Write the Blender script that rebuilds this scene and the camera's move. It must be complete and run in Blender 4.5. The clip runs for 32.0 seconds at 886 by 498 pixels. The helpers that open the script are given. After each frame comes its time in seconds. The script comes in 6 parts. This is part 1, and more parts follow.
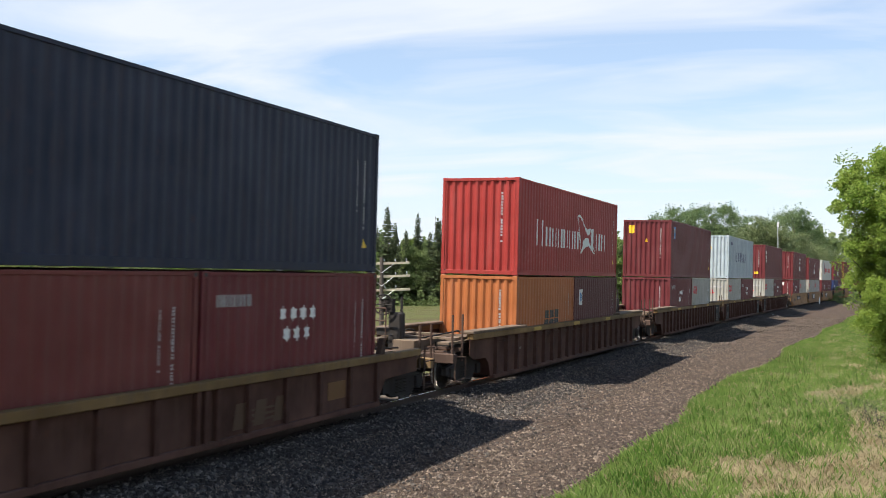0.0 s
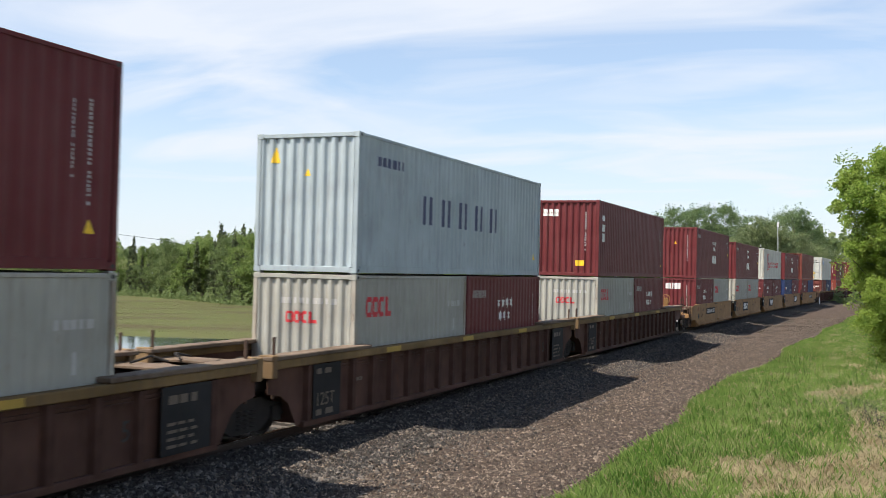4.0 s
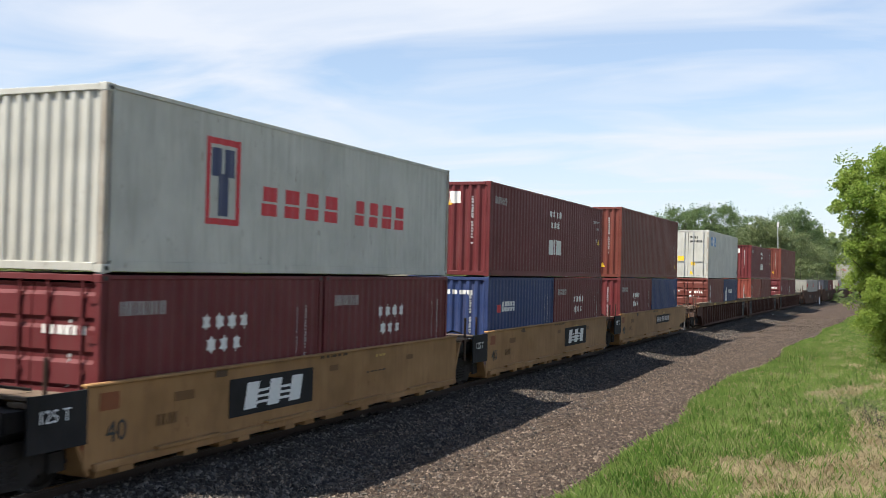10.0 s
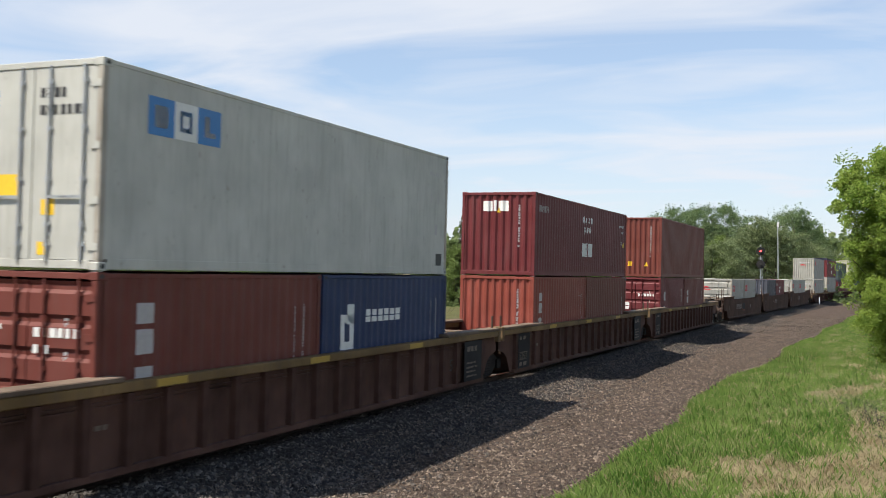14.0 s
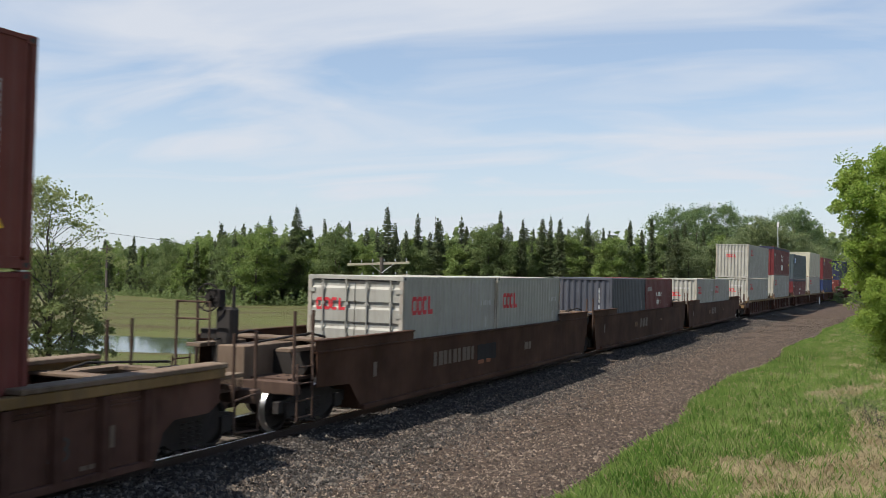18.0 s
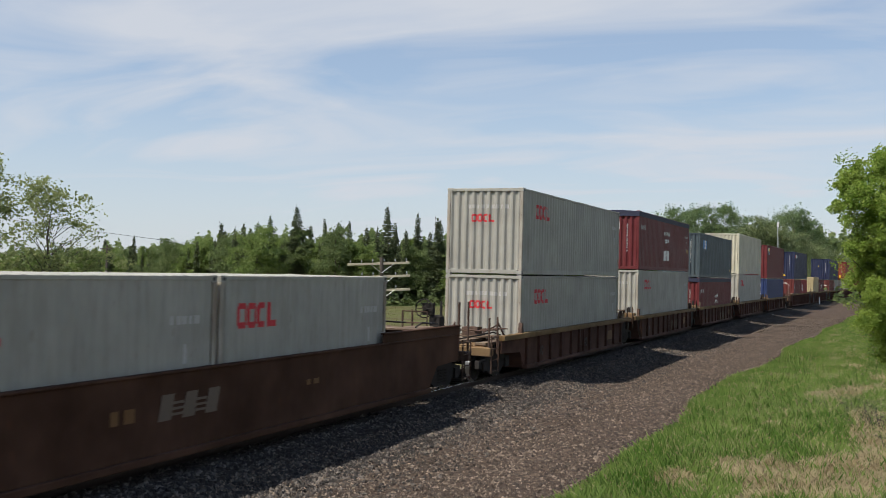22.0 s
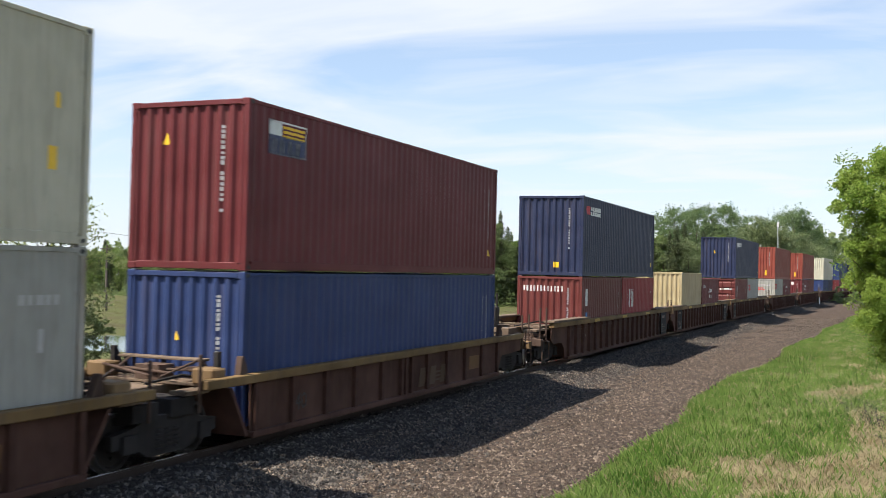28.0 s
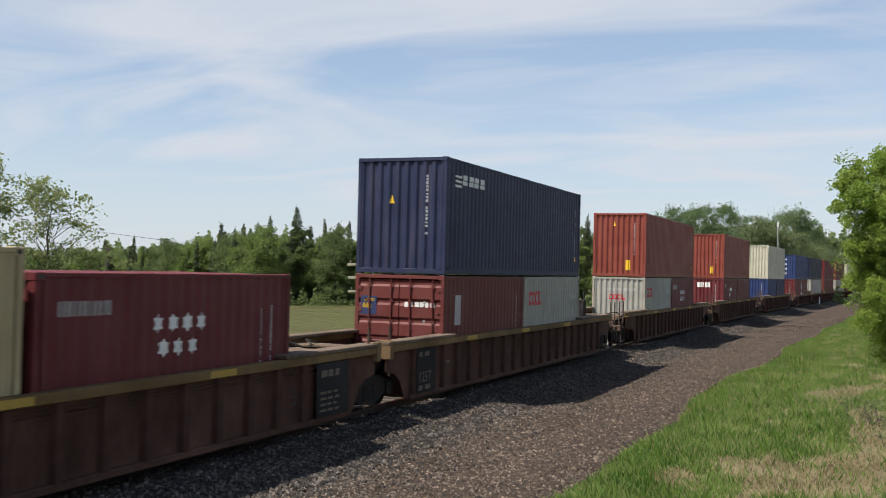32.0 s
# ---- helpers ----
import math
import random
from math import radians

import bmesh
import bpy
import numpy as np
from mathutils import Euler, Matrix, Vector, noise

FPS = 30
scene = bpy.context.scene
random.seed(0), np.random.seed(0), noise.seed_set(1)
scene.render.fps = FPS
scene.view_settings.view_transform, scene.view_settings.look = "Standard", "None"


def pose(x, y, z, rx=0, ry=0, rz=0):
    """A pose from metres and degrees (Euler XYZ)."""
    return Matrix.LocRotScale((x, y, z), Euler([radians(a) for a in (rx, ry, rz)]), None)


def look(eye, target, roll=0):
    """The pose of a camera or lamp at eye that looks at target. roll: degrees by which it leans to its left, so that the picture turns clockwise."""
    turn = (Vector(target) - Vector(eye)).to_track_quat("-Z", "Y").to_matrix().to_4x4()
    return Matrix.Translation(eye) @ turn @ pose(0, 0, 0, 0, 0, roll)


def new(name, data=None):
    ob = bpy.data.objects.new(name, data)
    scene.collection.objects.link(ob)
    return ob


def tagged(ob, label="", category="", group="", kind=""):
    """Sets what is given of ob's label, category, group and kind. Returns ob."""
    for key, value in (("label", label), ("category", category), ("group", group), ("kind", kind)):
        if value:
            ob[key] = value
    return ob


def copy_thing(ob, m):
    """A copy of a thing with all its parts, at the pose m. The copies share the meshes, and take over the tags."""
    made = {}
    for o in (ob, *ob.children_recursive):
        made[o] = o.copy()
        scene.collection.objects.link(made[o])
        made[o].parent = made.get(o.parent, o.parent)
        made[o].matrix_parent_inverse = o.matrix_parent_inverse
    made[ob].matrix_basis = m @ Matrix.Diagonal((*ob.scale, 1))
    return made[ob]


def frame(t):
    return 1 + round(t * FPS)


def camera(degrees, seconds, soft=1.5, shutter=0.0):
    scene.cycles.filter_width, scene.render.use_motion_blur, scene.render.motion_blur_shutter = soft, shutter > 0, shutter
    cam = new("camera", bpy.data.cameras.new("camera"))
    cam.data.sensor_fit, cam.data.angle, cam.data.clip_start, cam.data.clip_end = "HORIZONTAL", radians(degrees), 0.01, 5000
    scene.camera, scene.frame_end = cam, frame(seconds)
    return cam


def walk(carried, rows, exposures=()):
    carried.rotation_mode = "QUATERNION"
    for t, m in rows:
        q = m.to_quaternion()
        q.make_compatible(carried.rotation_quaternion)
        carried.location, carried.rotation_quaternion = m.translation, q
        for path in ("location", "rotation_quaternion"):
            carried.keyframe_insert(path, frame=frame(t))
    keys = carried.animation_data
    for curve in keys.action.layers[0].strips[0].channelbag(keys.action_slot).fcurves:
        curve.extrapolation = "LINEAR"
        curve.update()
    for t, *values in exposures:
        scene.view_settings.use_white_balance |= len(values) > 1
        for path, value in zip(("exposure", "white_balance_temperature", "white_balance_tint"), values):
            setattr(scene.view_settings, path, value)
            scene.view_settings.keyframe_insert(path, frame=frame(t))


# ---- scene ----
SUN, SKY, CLOUD = 5.0, 0.063, (7.8, 8.2, 8.95, 1)
EXPOSURES = [(0.0, 0.92), (1.0, 0.77), (2.0, 0.87), (6.0, 0.85), (7.0, 0.90), (10.0, 0.85), (12.0, 0.92), (13.0, 0.90), (14.0, 0.74), (17.0, 0.84),
             (17.2, 0.84), (18.0, 0.54), (19.0, 0.37), (23.0, 0.41), (23.8, 0.95), (30.2, 0.86), (31.0, 0.62), (32.0, 0.48)]
# ---------------------------------------------------------------- camera and path
EYE = (0.0, 0.0, 3.3)
cam = camera(2 * math.degrees(math.atan(784 / 1800)), 32.0, soft=0.8, shutter=0.18)
YAW, PITCH, ROLL = 0.3915, 0.0279, 0.0054
aim = (-math.sin(YAW) * math.cos(PITCH), math.cos(YAW) * math.cos(PITCH), EYE[2] + math.sin(PITCH))
STAND = look(EYE, aim, math.degrees(ROLL))
walk(cam, [(0.0, STAND), (32.0, STAND)], exposures=EXPOSURES)

# ---------------------------------------------------------------- world, sun
SUN_TO = Vector((0.41, 0.48, -1.0)).normalized()
sun_el = math.asin(-SUN_TO.z)
sun_az = math.atan2(-SUN_TO.x, -SUN_TO.y)

world = bpy.data.worlds.new("world")
scene.world = world
world.use_nodes = True


def build_world():
    nt = world.node_tree
    nt.nodes.clear()
    N, L = nt.nodes.new, nt.links.new
    out, bg = N("ShaderNodeOutputWorld"), N("ShaderNodeBackground")
    sky = N("ShaderNodeTexSky")
    sky.sky_type, sky.sun_disc = "NISHITA", False
    sky.sun_elevation, sky.sun_rotation = sun_el, sun_az
    sky.air_density, sky.dust_density, sky.ozone_density = 1.0, 0.6, 2.5
    # thin, wind-drawn cloud, laid out on a flat layer high above the ground
    co = N("ShaderNodeTexCoord")
    sep = N("ShaderNodeSeparateXYZ")
    L(co.outputs["Generated"], sep.inputs[0])
    up = N("ShaderNodeMath"); up.operation = "MAXIMUM"; up.inputs[1].default_value = 0.0
    L(sep.outputs["Z"], up.inputs[0])
    up2 = N("ShaderNodeMath"); up2.operation = "ADD"; up2.inputs[1].default_value = 0.10
    L(up.outputs[0], up2.inputs[0])
    div = N("ShaderNodeVectorMath"); div.operation = "DIVIDE"
    comb = N("ShaderNodeCombineXYZ")
    for k in range(3):
        L(up2.outputs[0], comb.inputs[k])
    L(co.outputs["Generated"], div.inputs[0]); L(comb.outputs[0], div.inputs[1])
    mp = N("ShaderNodeMapping")
    mp.inputs["Rotation"].default_value = (0, 0, radians(-38))
    mp.inputs["Scale"].default_value = (0.62, 1.05, 0.0)
    mp.inputs["Location"].default_value = (0.35, 0.3, 0.0)
    L(div.outputs[0], mp.inputs["Vector"])
    n1 = N("ShaderNodeTexNoise"); n1.inputs["Scale"].default_value = 1.15; n1.inputs["Detail"].default_value = 9
    n1.inputs["Roughness"].default_value = 0.50; n1.inputs["Distortion"].default_value = 1.3
    L(mp.outputs[0], n1.inputs["Vector"])
    ramp = N("ShaderNodeValToRGB")
    ramp.color_ramp.elements[0].position, ramp.color_ramp.elements[1].position = 0.34, 0.66
    ramp.color_ramp.elements[0].color = (0.34, 0.34, 0.34, 1)
    L(n1.outputs["Fac"], ramp.inputs[0])
    # haze thickens towards the horizon
    hz = N("ShaderNodeMapRange"); hz.inputs[1].default_value = 0.0; hz.inputs[2].default_value = 0.30
    hz.inputs[3].default_value = 0.92; hz.inputs[4].default_value = 0.0
    L(up.outputs[0], hz.inputs[0])
    mx = N("ShaderNodeMath"); mx.operation = "MAXIMUM"
    L(ramp.outputs[0], mx.inputs[0]); L(hz.outputs[0], mx.inputs[1])
    # the cloud thins out overhead
    thin = N("ShaderNodeMapRange"); thin.inputs[1].default_value = 0.30; thin.inputs[2].default_value = 0.62
    thin.inputs[3].default_value = 0.92; thin.inputs[4].default_value = 0.18
    L(up.outputs[0], thin.inputs[0])
    sc = N("ShaderNodeMath"); sc.operation = "MULTIPLY"
    L(mx.outputs[0], sc.inputs[0]); L(thin.outputs[0], sc.inputs[1])
    tint = N("ShaderNodeMix"); tint.data_type = "RGBA"; tint.blend_type = "MULTIPLY"; tint.inputs[0].default_value = 1.0
    L(sky.outputs[0], tint.inputs[6]); tint.inputs[7].default_value = (1.29, 1.46, 1.56, 1)
    mix = N("ShaderNodeMix"); mix.data_type = "RGBA"
    L(sc.outputs[0], mix.inputs[0]); L(tint.outputs[2], mix.inputs[6])
    mix.inputs[7].default_value = CLOUD
    L(mix.outputs[2], bg.inputs["Color"])
    bg.inputs["Strength"].default_value = SKY
    L(bg.outputs[0], out.inputs["Surface"])


build_world()
sun = new("sun", bpy.data.lights.new("sun", "SUN"))
sun.data.energy, sun.data.angle, sun.data.color = SUN, radians(0.5), (1.0, 0.93, 0.83)
sun.matrix_world = look((0, 0, 60), Vector((0, 0, 60)) + SUN_TO)


# ---------------------------------------------------------------- materials
MATS = {}


def material(name):
    m = bpy.data.materials.new(name)
    m.use_nodes = True
    nt = m.node_tree
    return m, nt, nt.nodes["Principled BSDF"]


def noise_tex(nt, scale, detail=4, rough=0.55, stretch=(1, 1, 1), coords="Object"):
    co, mp, n = nt.nodes.new("ShaderNodeTexCoord"), nt.nodes.new("ShaderNodeMapping"), nt.nodes.new("ShaderNodeTexNoise")
    mp.inputs["Scale"].default_value = stretch
    n.inputs["Scale"].default_value, n.inputs["Detail"].default_value, n.inputs["Roughness"].default_value = scale, detail, rough
    nt.links.new(co.outputs[coords], mp.inputs["Vector"])
    nt.links.new(mp.outputs[0], n.inputs["Vector"])
    return n


def ramp_of(nt, src, p0, p1, c0=(0, 0, 0, 1), c1=(1, 1, 1, 1)):
    r = nt.nodes.new("ShaderNodeValToRGB")
    e = r.color_ramp.elements
    e[0].position, e[1].position, e[0].color, e[1].color = p0, p1, c0, c1
    nt.links.new(src, r.inputs[0])
    return r.outputs[0]


def mixed(nt, fac, a, b, mode="MIX"):
    x = nt.nodes.new("ShaderNodeMix")
    x.data_type, x.blend_type = "RGBA", mode
    for sock, v in ((x.inputs[0], fac), (x.inputs[6], a), (x.inputs[7], b)):
        if isinstance(v, (int, float)):
            sock.default_value = v
        elif isinstance(v, (tuple, list)):
            sock.default_value = (*v[:3], 1)
        else:
            nt.links.new(v, sock)
    return x.outputs[2]


def bump_of(nt, bsdf, src, strength, distance):
    b = nt.nodes.new("ShaderNodeBump")
    b.inputs["Strength"].default_value, b.inputs["Distance"].default_value = strength, distance
    nt.links.new(src, b.inputs["Height"])
    nt.links.new(b.outputs[0], bsdf.inputs["Normal"])


def paint(key, col, rough=0.5, rust=0.25, dirt=0.35, metal=0.0, dust=(0.16, 0.12, 0.09), shift=0.12):
    """Painted steel: slight fading in broad clouds, grime in runs, flecks of rust."""
    if key in MATS:
        return MATS[key]
    m, nt, b = material(key)
    rnd = nt.nodes.new("ShaderNodeObjectInfo")
    fade = noise_tex(nt, 0.9, 3)
    lighter = tuple(min(1, c * (1 + shift) + 0.012) for c in col)
    darker = tuple(c * (1 - shift) for c in col)
    base = mixed(nt, ramp_of(nt, fade.outputs["Fac"], 0.3, 0.7), darker, lighter)
    runs = noise_tex(nt, 2.2, 5, 0.65, (3.0, 3.0, 0.35))
    grime = nt.nodes.new("ShaderNodeMath"); grime.operation = "MULTIPLY"; grime.inputs[1].default_value = dirt
    nt.links.new(ramp_of(nt, runs.outputs["Fac"], 0.48, 0.78), grime.inputs[0])
    base = mixed(nt, grime.outputs[0], base, dust)
    fleck = noise_tex(nt, 7.0, 6, 0.7, (1.0, 1.0, 0.45))
    rs = nt.nodes.new("ShaderNodeMath"); rs.operation = "MULTIPLY"; rs.inputs[1].default_value = rust
    nt.links.new(ramp_of(nt, fleck.outputs["Fac"], 0.62, 0.72), rs.inputs[0])
    base = mixed(nt, rs.outputs[0], base, (0.10, 0.035, 0.015))
    nt.links.new(base, b.inputs["Base Color"])
    rr = nt.nodes.new("ShaderNodeMapRange"); rr.inputs[3].default_value = rough - 0.1; rr.inputs[4].default_value = rough + 0.22
    nt.links.new(runs.outputs["Fac"], rr.inputs[0]); nt.links.new(rr.outputs[0], b.inputs["Roughness"])
    b.inputs["Metallic"].default_value = metal
    b.inputs["Specular IOR Level"].default_value = 0.2
    bump_of(nt, b, fleck.outputs["Fac"], 0.12, 0.004)
    MATS[key] = m
    return m


def plain(key, col, rough=0.6, metal=0.0, emit=0.0):
    if key in MATS:
        return MATS[key]
    m, nt, b = material(key)
    n = noise_tex(nt, 14, 4)
    nt.links.new(mixed(nt, n.outputs["Fac"], tuple(c * 0.8 for c in col), tuple(min(1, c * 1.15) for c in col)), b.inputs["Base Color"])
    b.inputs["Roughness"].default_value, b.inputs["Metallic"].default_value = rough, metal
    if emit:
        b.inputs["Emission Color"].default_value, b.inputs["Emission Strength"].default_value = (*col, 1), emit
    MATS[key] = m
    return m


COL = dict(
    maroon=(0.113, 0.0180, 0.0205), deepmaroon=(0.079, 0.0147, 0.0178), darkred=(0.118, 0.0255, 0.0215), brown=(0.1308, 0.0328, 0.0235), red=(0.2873, 0.0289, 0.0236),
    orange=(0.345, 0.108, 0.032), vermilion=(0.205, 0.045, 0.030), navy=(0.011, 0.0163, 0.0361), blue=(0.020, 0.038, 0.115),
    steelblue=(0.0184, 0.0343, 0.0899), white=(0.305, 0.298, 0.262), offwhite=(0.44, 0.437, 0.392), cream=(0.45, 0.425, 0.325), teal=(0.0554, 0.0753, 0.0852),
    grey=(0.0547, 0.06, 0.0746), indigo=(0.017, 0.024, 0.060), tan=(0.375, 0.300, 0.168), crimson=(0.2464, 0.0225, 0.0278), paleblue=(0.3236, 0.3751, 0.3972))
for k, c in COL.items():
    light = sum(c) > 1.2
    paint("paint_" + k, c, rough=0.5, rust=0.45 if light else 0.3, dirt=0.34 if light else 0.32,
          dust=(0.20, 0.18, 0.14) if light else (0.10, 0.07, 0.06))
paint("car_brown", (0.064, 0.0285, 0.0190), 0.8, 0.7, 0.80, dust=(0.088, 0.052, 0.037), shift=0.42)
paint("car_smooth", (0.052, 0.0215, 0.0100), 0.8, 0.4, 0.45, dust=(0.066, 0.034, 0.018), shift=0.35)
paint("car_ochre", (0.262, 0.142, 0.054), 0.6, 0.5, 0.5, dust=(0.18, 0.10, 0.055), shift=0.2)
paint("chord_yellow", (0.15, 0.092, 0.034), 0.7, 0.7, 0.7, dust=(0.10, 0.072, 0.05), shift=0.3)
paint("deck_steel", (0.120, 0.084, 0.058), 0.8, 0.6, 0.6, dust=(0.20, 0.158, 0.116), shift=0.3)
paint("rusty", (0.058, 0.034, 0.024), 0.8, 0.6, 0.5, dust=(0.13, 0.09, 0.065), shift=0.35)
paint("post_worn", (0.34, 0.31, 0.26), 0.6, 0.95, 0.85, dust=(0.15, 0.085, 0.045), shift=0.25)
paint("tank_rust", (0.12, 0.050, 0.030), 0.7, 0.5, 0.5, dust=(0.17, 0.11, 0.08), shift=0.3)
paint("end_tan", (0.16, 0.10, 0.047), 0.7, 0.6, 0.5, dust=(0.15, 0.10, 0.06), shift=0.3)
paint("truck_steel", (0.020, 0.017, 0.0155), 0.8, 0.4, 0.5, dust=(0.040, 0.033, 0.028), shift=0.3)
paint("black_panel", (0.013, 0.0125, 0.0125), 0.75, 0.1, 0.4, dust=(0.040, 0.032, 0.027))
plain("wheel_tread", (0.50, 0.49, 0.47), 0.32, 1.0)
plain("rail_top", (0.52, 0.50, 0.48), 0.25, 1.0)
plain("rail_side", (0.040, 0.026, 0.019), 0.9)
plain("sleeper_wood", (0.085, 0.070, 0.058), 0.9)
plain("mark_white", (0.66, 0.66, 0.63), 0.6)
plain("mark_pale", (0.40, 0.38, 0.37), 0.6)
plain("mark_faded", (0.115, 0.085, 0.062), 0.7)
plain("mark_stencil", (0.060, 0.030, 0.012), 0.7)
plain("patch_red", (0.20, 0.058, 0.014), 0.7)
plain("patch_brown", (0.13, 0.060, 0.014), 0.7)
plain("stripe_faded", (0.36, 0.23, 0.035), 0.7)
plain("mark_dim", (0.26, 0.24, 0.23), 0.6)
plain("mark_red", (0.50, 0.025, 0.035), 0.6)
plain("mark_yellow", (0.80, 0.50, 0.02), 0.5)
plain("mark_blue", (0.03, 0.17, 0.42), 0.5)
plain("mark_navy", (0.02, 0.03, 0.09), 0.5)
plain("mark_black", (0.02, 0.02, 0.02), 0.6)
plain("mark_ochre", (0.42, 0.26, 0.05), 0.6)
plain("galv", (0.45, 0.46, 0.46), 0.45, 0.7)
plain("rope_tarp", (0.016, 0.019, 0.044), 0.75)


# ---------------------------------------------------------------- mesh helpers
def part(name, bm, mat, parent, label=""):
    me = bpy.data.meshes.new(name)
    bm.to_mesh(me)
    bm.free()
    return mesh_part(name, me, mat, parent, label)


def mesh_part(name, me, mat, parent, label=""):
    if mat is not None and not me.materials:
        me.materials.append(mat)
    ob = new(name, me)
    ob.parent = parent
    if label:
        ob["label"] = label
    return ob


def box(bm, x0, x1, y0, y1, z0, z1):
    c = [bm.verts.new((x, y, z)) for z in (z0, z1) for y in (y0, y1) for x in (x0, x1)]
    for f in ((0, 2, 3, 1), (4, 5, 7, 6), (0, 1, 5, 4), (1, 3, 7, 5), (3, 2, 6, 7), (2, 0, 4, 6)):
        bm.faces.new([c[i] for i in f])
    return c


def soft_box(x0, x1, y0, y1, z0, z1, r=0.01):
    bm = bmesh.new()
    box(bm, x0, x1, y0, y1, z0, z1)
    bmesh.ops.bevel(bm, geom=bm.edges[:], offset=r, segments=1, affect="EDGES")
    return bm


def prism(bm, outline, axis, a, b):
    """Extrude a closed outline (pairs) along an axis from a to b."""
    def at(p, d):
        return {"x": (d, p[0], p[1]), "y": (p[0], d, p[1]), "z": (p[0], p[1], d)}[axis]
    lo, hi = [bm.verts.new(at(p, a)) for p in outline], [bm.verts.new(at(p, b)) for p in outline]
    n = len(outline)
    bm.faces.new(lo[::-1]); bm.faces.new(hi)
    for i in range(n):
        bm.faces.new((lo[i], lo[(i + 1) % n], hi[(i + 1) % n], hi[i]))


def rod(bm, p, q, r, n=8, r2=None):
    p, q = Vector(p), Vector(q)
    d = (q - p)
    rot = d.to_track_quat("Z", "Y").to_matrix().to_4x4()
    bmesh.ops.create_cone(bm, cap_ends=True, segments=n, radius1=r, radius2=r if r2 is None else r2, depth=d.length,
                          matrix=Matrix.Translation((p + q) / 2) @ rot)


def ring(bm, centre, axis, r, w, n=16):
    m = Matrix.Translation(centre) @ Vector(axis).to_track_quat("Z", "Y").to_matrix().to_4x4()
    pts = [m @ Vector((math.cos(a) * r, math.sin(a) * r, 0)) for a in (2 * math.pi * i / n for i in range(n))]
    for i in range(n):
        rod(bm, pts[i], pts[(i + 1) % n], w, 5)


def thing(name, label, category, group="", kind="", m=None):
    ob = new(name)
    ob.empty_display_size = 0.2
    if m is not None:
        ob.matrix_world = m
    return tagged(ob, label, category, group, kind)

# ---------------------------------------------------------------- the train: frame of reference
# The track is canted by a little over a degree towards the gravel road; the train stands square to it.
TRACK_X, RAIL_Z, BEND = -10.746, 0.48, 2.3e-4
CANT = Matrix.Translation((-10.01, 0, 3.39)) @ Matrix.Rotation(0.0206, 4, "Y") @ Matrix.Translation((10.01, 0, -3.39))


def curve(s):
    """How far the line has turned off towards the road at s: straight, then a wide bend, then straight."""
    return BEND * max(0.0, min(s, 240.0)) ** 2 + max(0.0, s - 240.0) * 480.0 * BEND


def turning(s):
    return 2 * BEND * max(0.0, min(s, 240.0))


def run(t):
    """How far the train has come at t seconds, in metres."""
    d = t - 16
    return 0.70 + 12.93084 * d - 0.0062066 * d * d + 2.0e-5 * d ** 3


def track_pose(s, z=0.0, x=0.0):
    """A place on the track, which bends towards the road far off."""
    return CANT @ Matrix.Translation((TRACK_X + curve(s), s, z)) @ Matrix.Rotation(-math.atan(turning(s)), 4, "Z") @ Matrix.Translation((x, 0, 0))


ROLLING = []          # (thing, place along the train, height, offset)


def on_train(ob, u, z=0.0, x=0.0):
    ROLLING.append((ob, u, z, x))
    return ob


# ---------------------------------------------------------------- ground
def ground_material():
    m, nt, b = material("marsh_ground")
    big, mid, fine = noise_tex(nt, 0.035, 5), noise_tex(nt, 0.35, 5), noise_tex(nt, 9, 5, 0.7)
    a = mixed(nt, ramp_of(nt, big.outputs["Fac"], 0.35, 0.65), (0.058, 0.068, 0.024), (0.086, 0.082, 0.036))
    a = mixed(nt, ramp_of(nt, mid.outputs["Fac"], 0.40, 0.70), a, (0.062, 0.088, 0.020))
    a = mixed(nt, ramp_of(nt, fine.outputs["Fac"], 0.35, 0.75), a, (0.112, 0.110, 0.047))
    tuft = noise_tex(nt, 0.11, 4, 0.6, (0.45, 1.6, 1.0))
    a = mixed(nt, ramp_of(nt, tuft.outputs["Fac"], 0.46, 0.62), a, (0.070, 0.060, 0.030))
    nt.links.new(a, b.inputs["Base Color"])
    b.inputs["Roughness"].default_value = 0.95
    b.inputs["Specular IOR Level"].default_value = 0.1
    bump_of(nt, b, fine.outputs["Fac"], 0.6, 0.08)
    return m


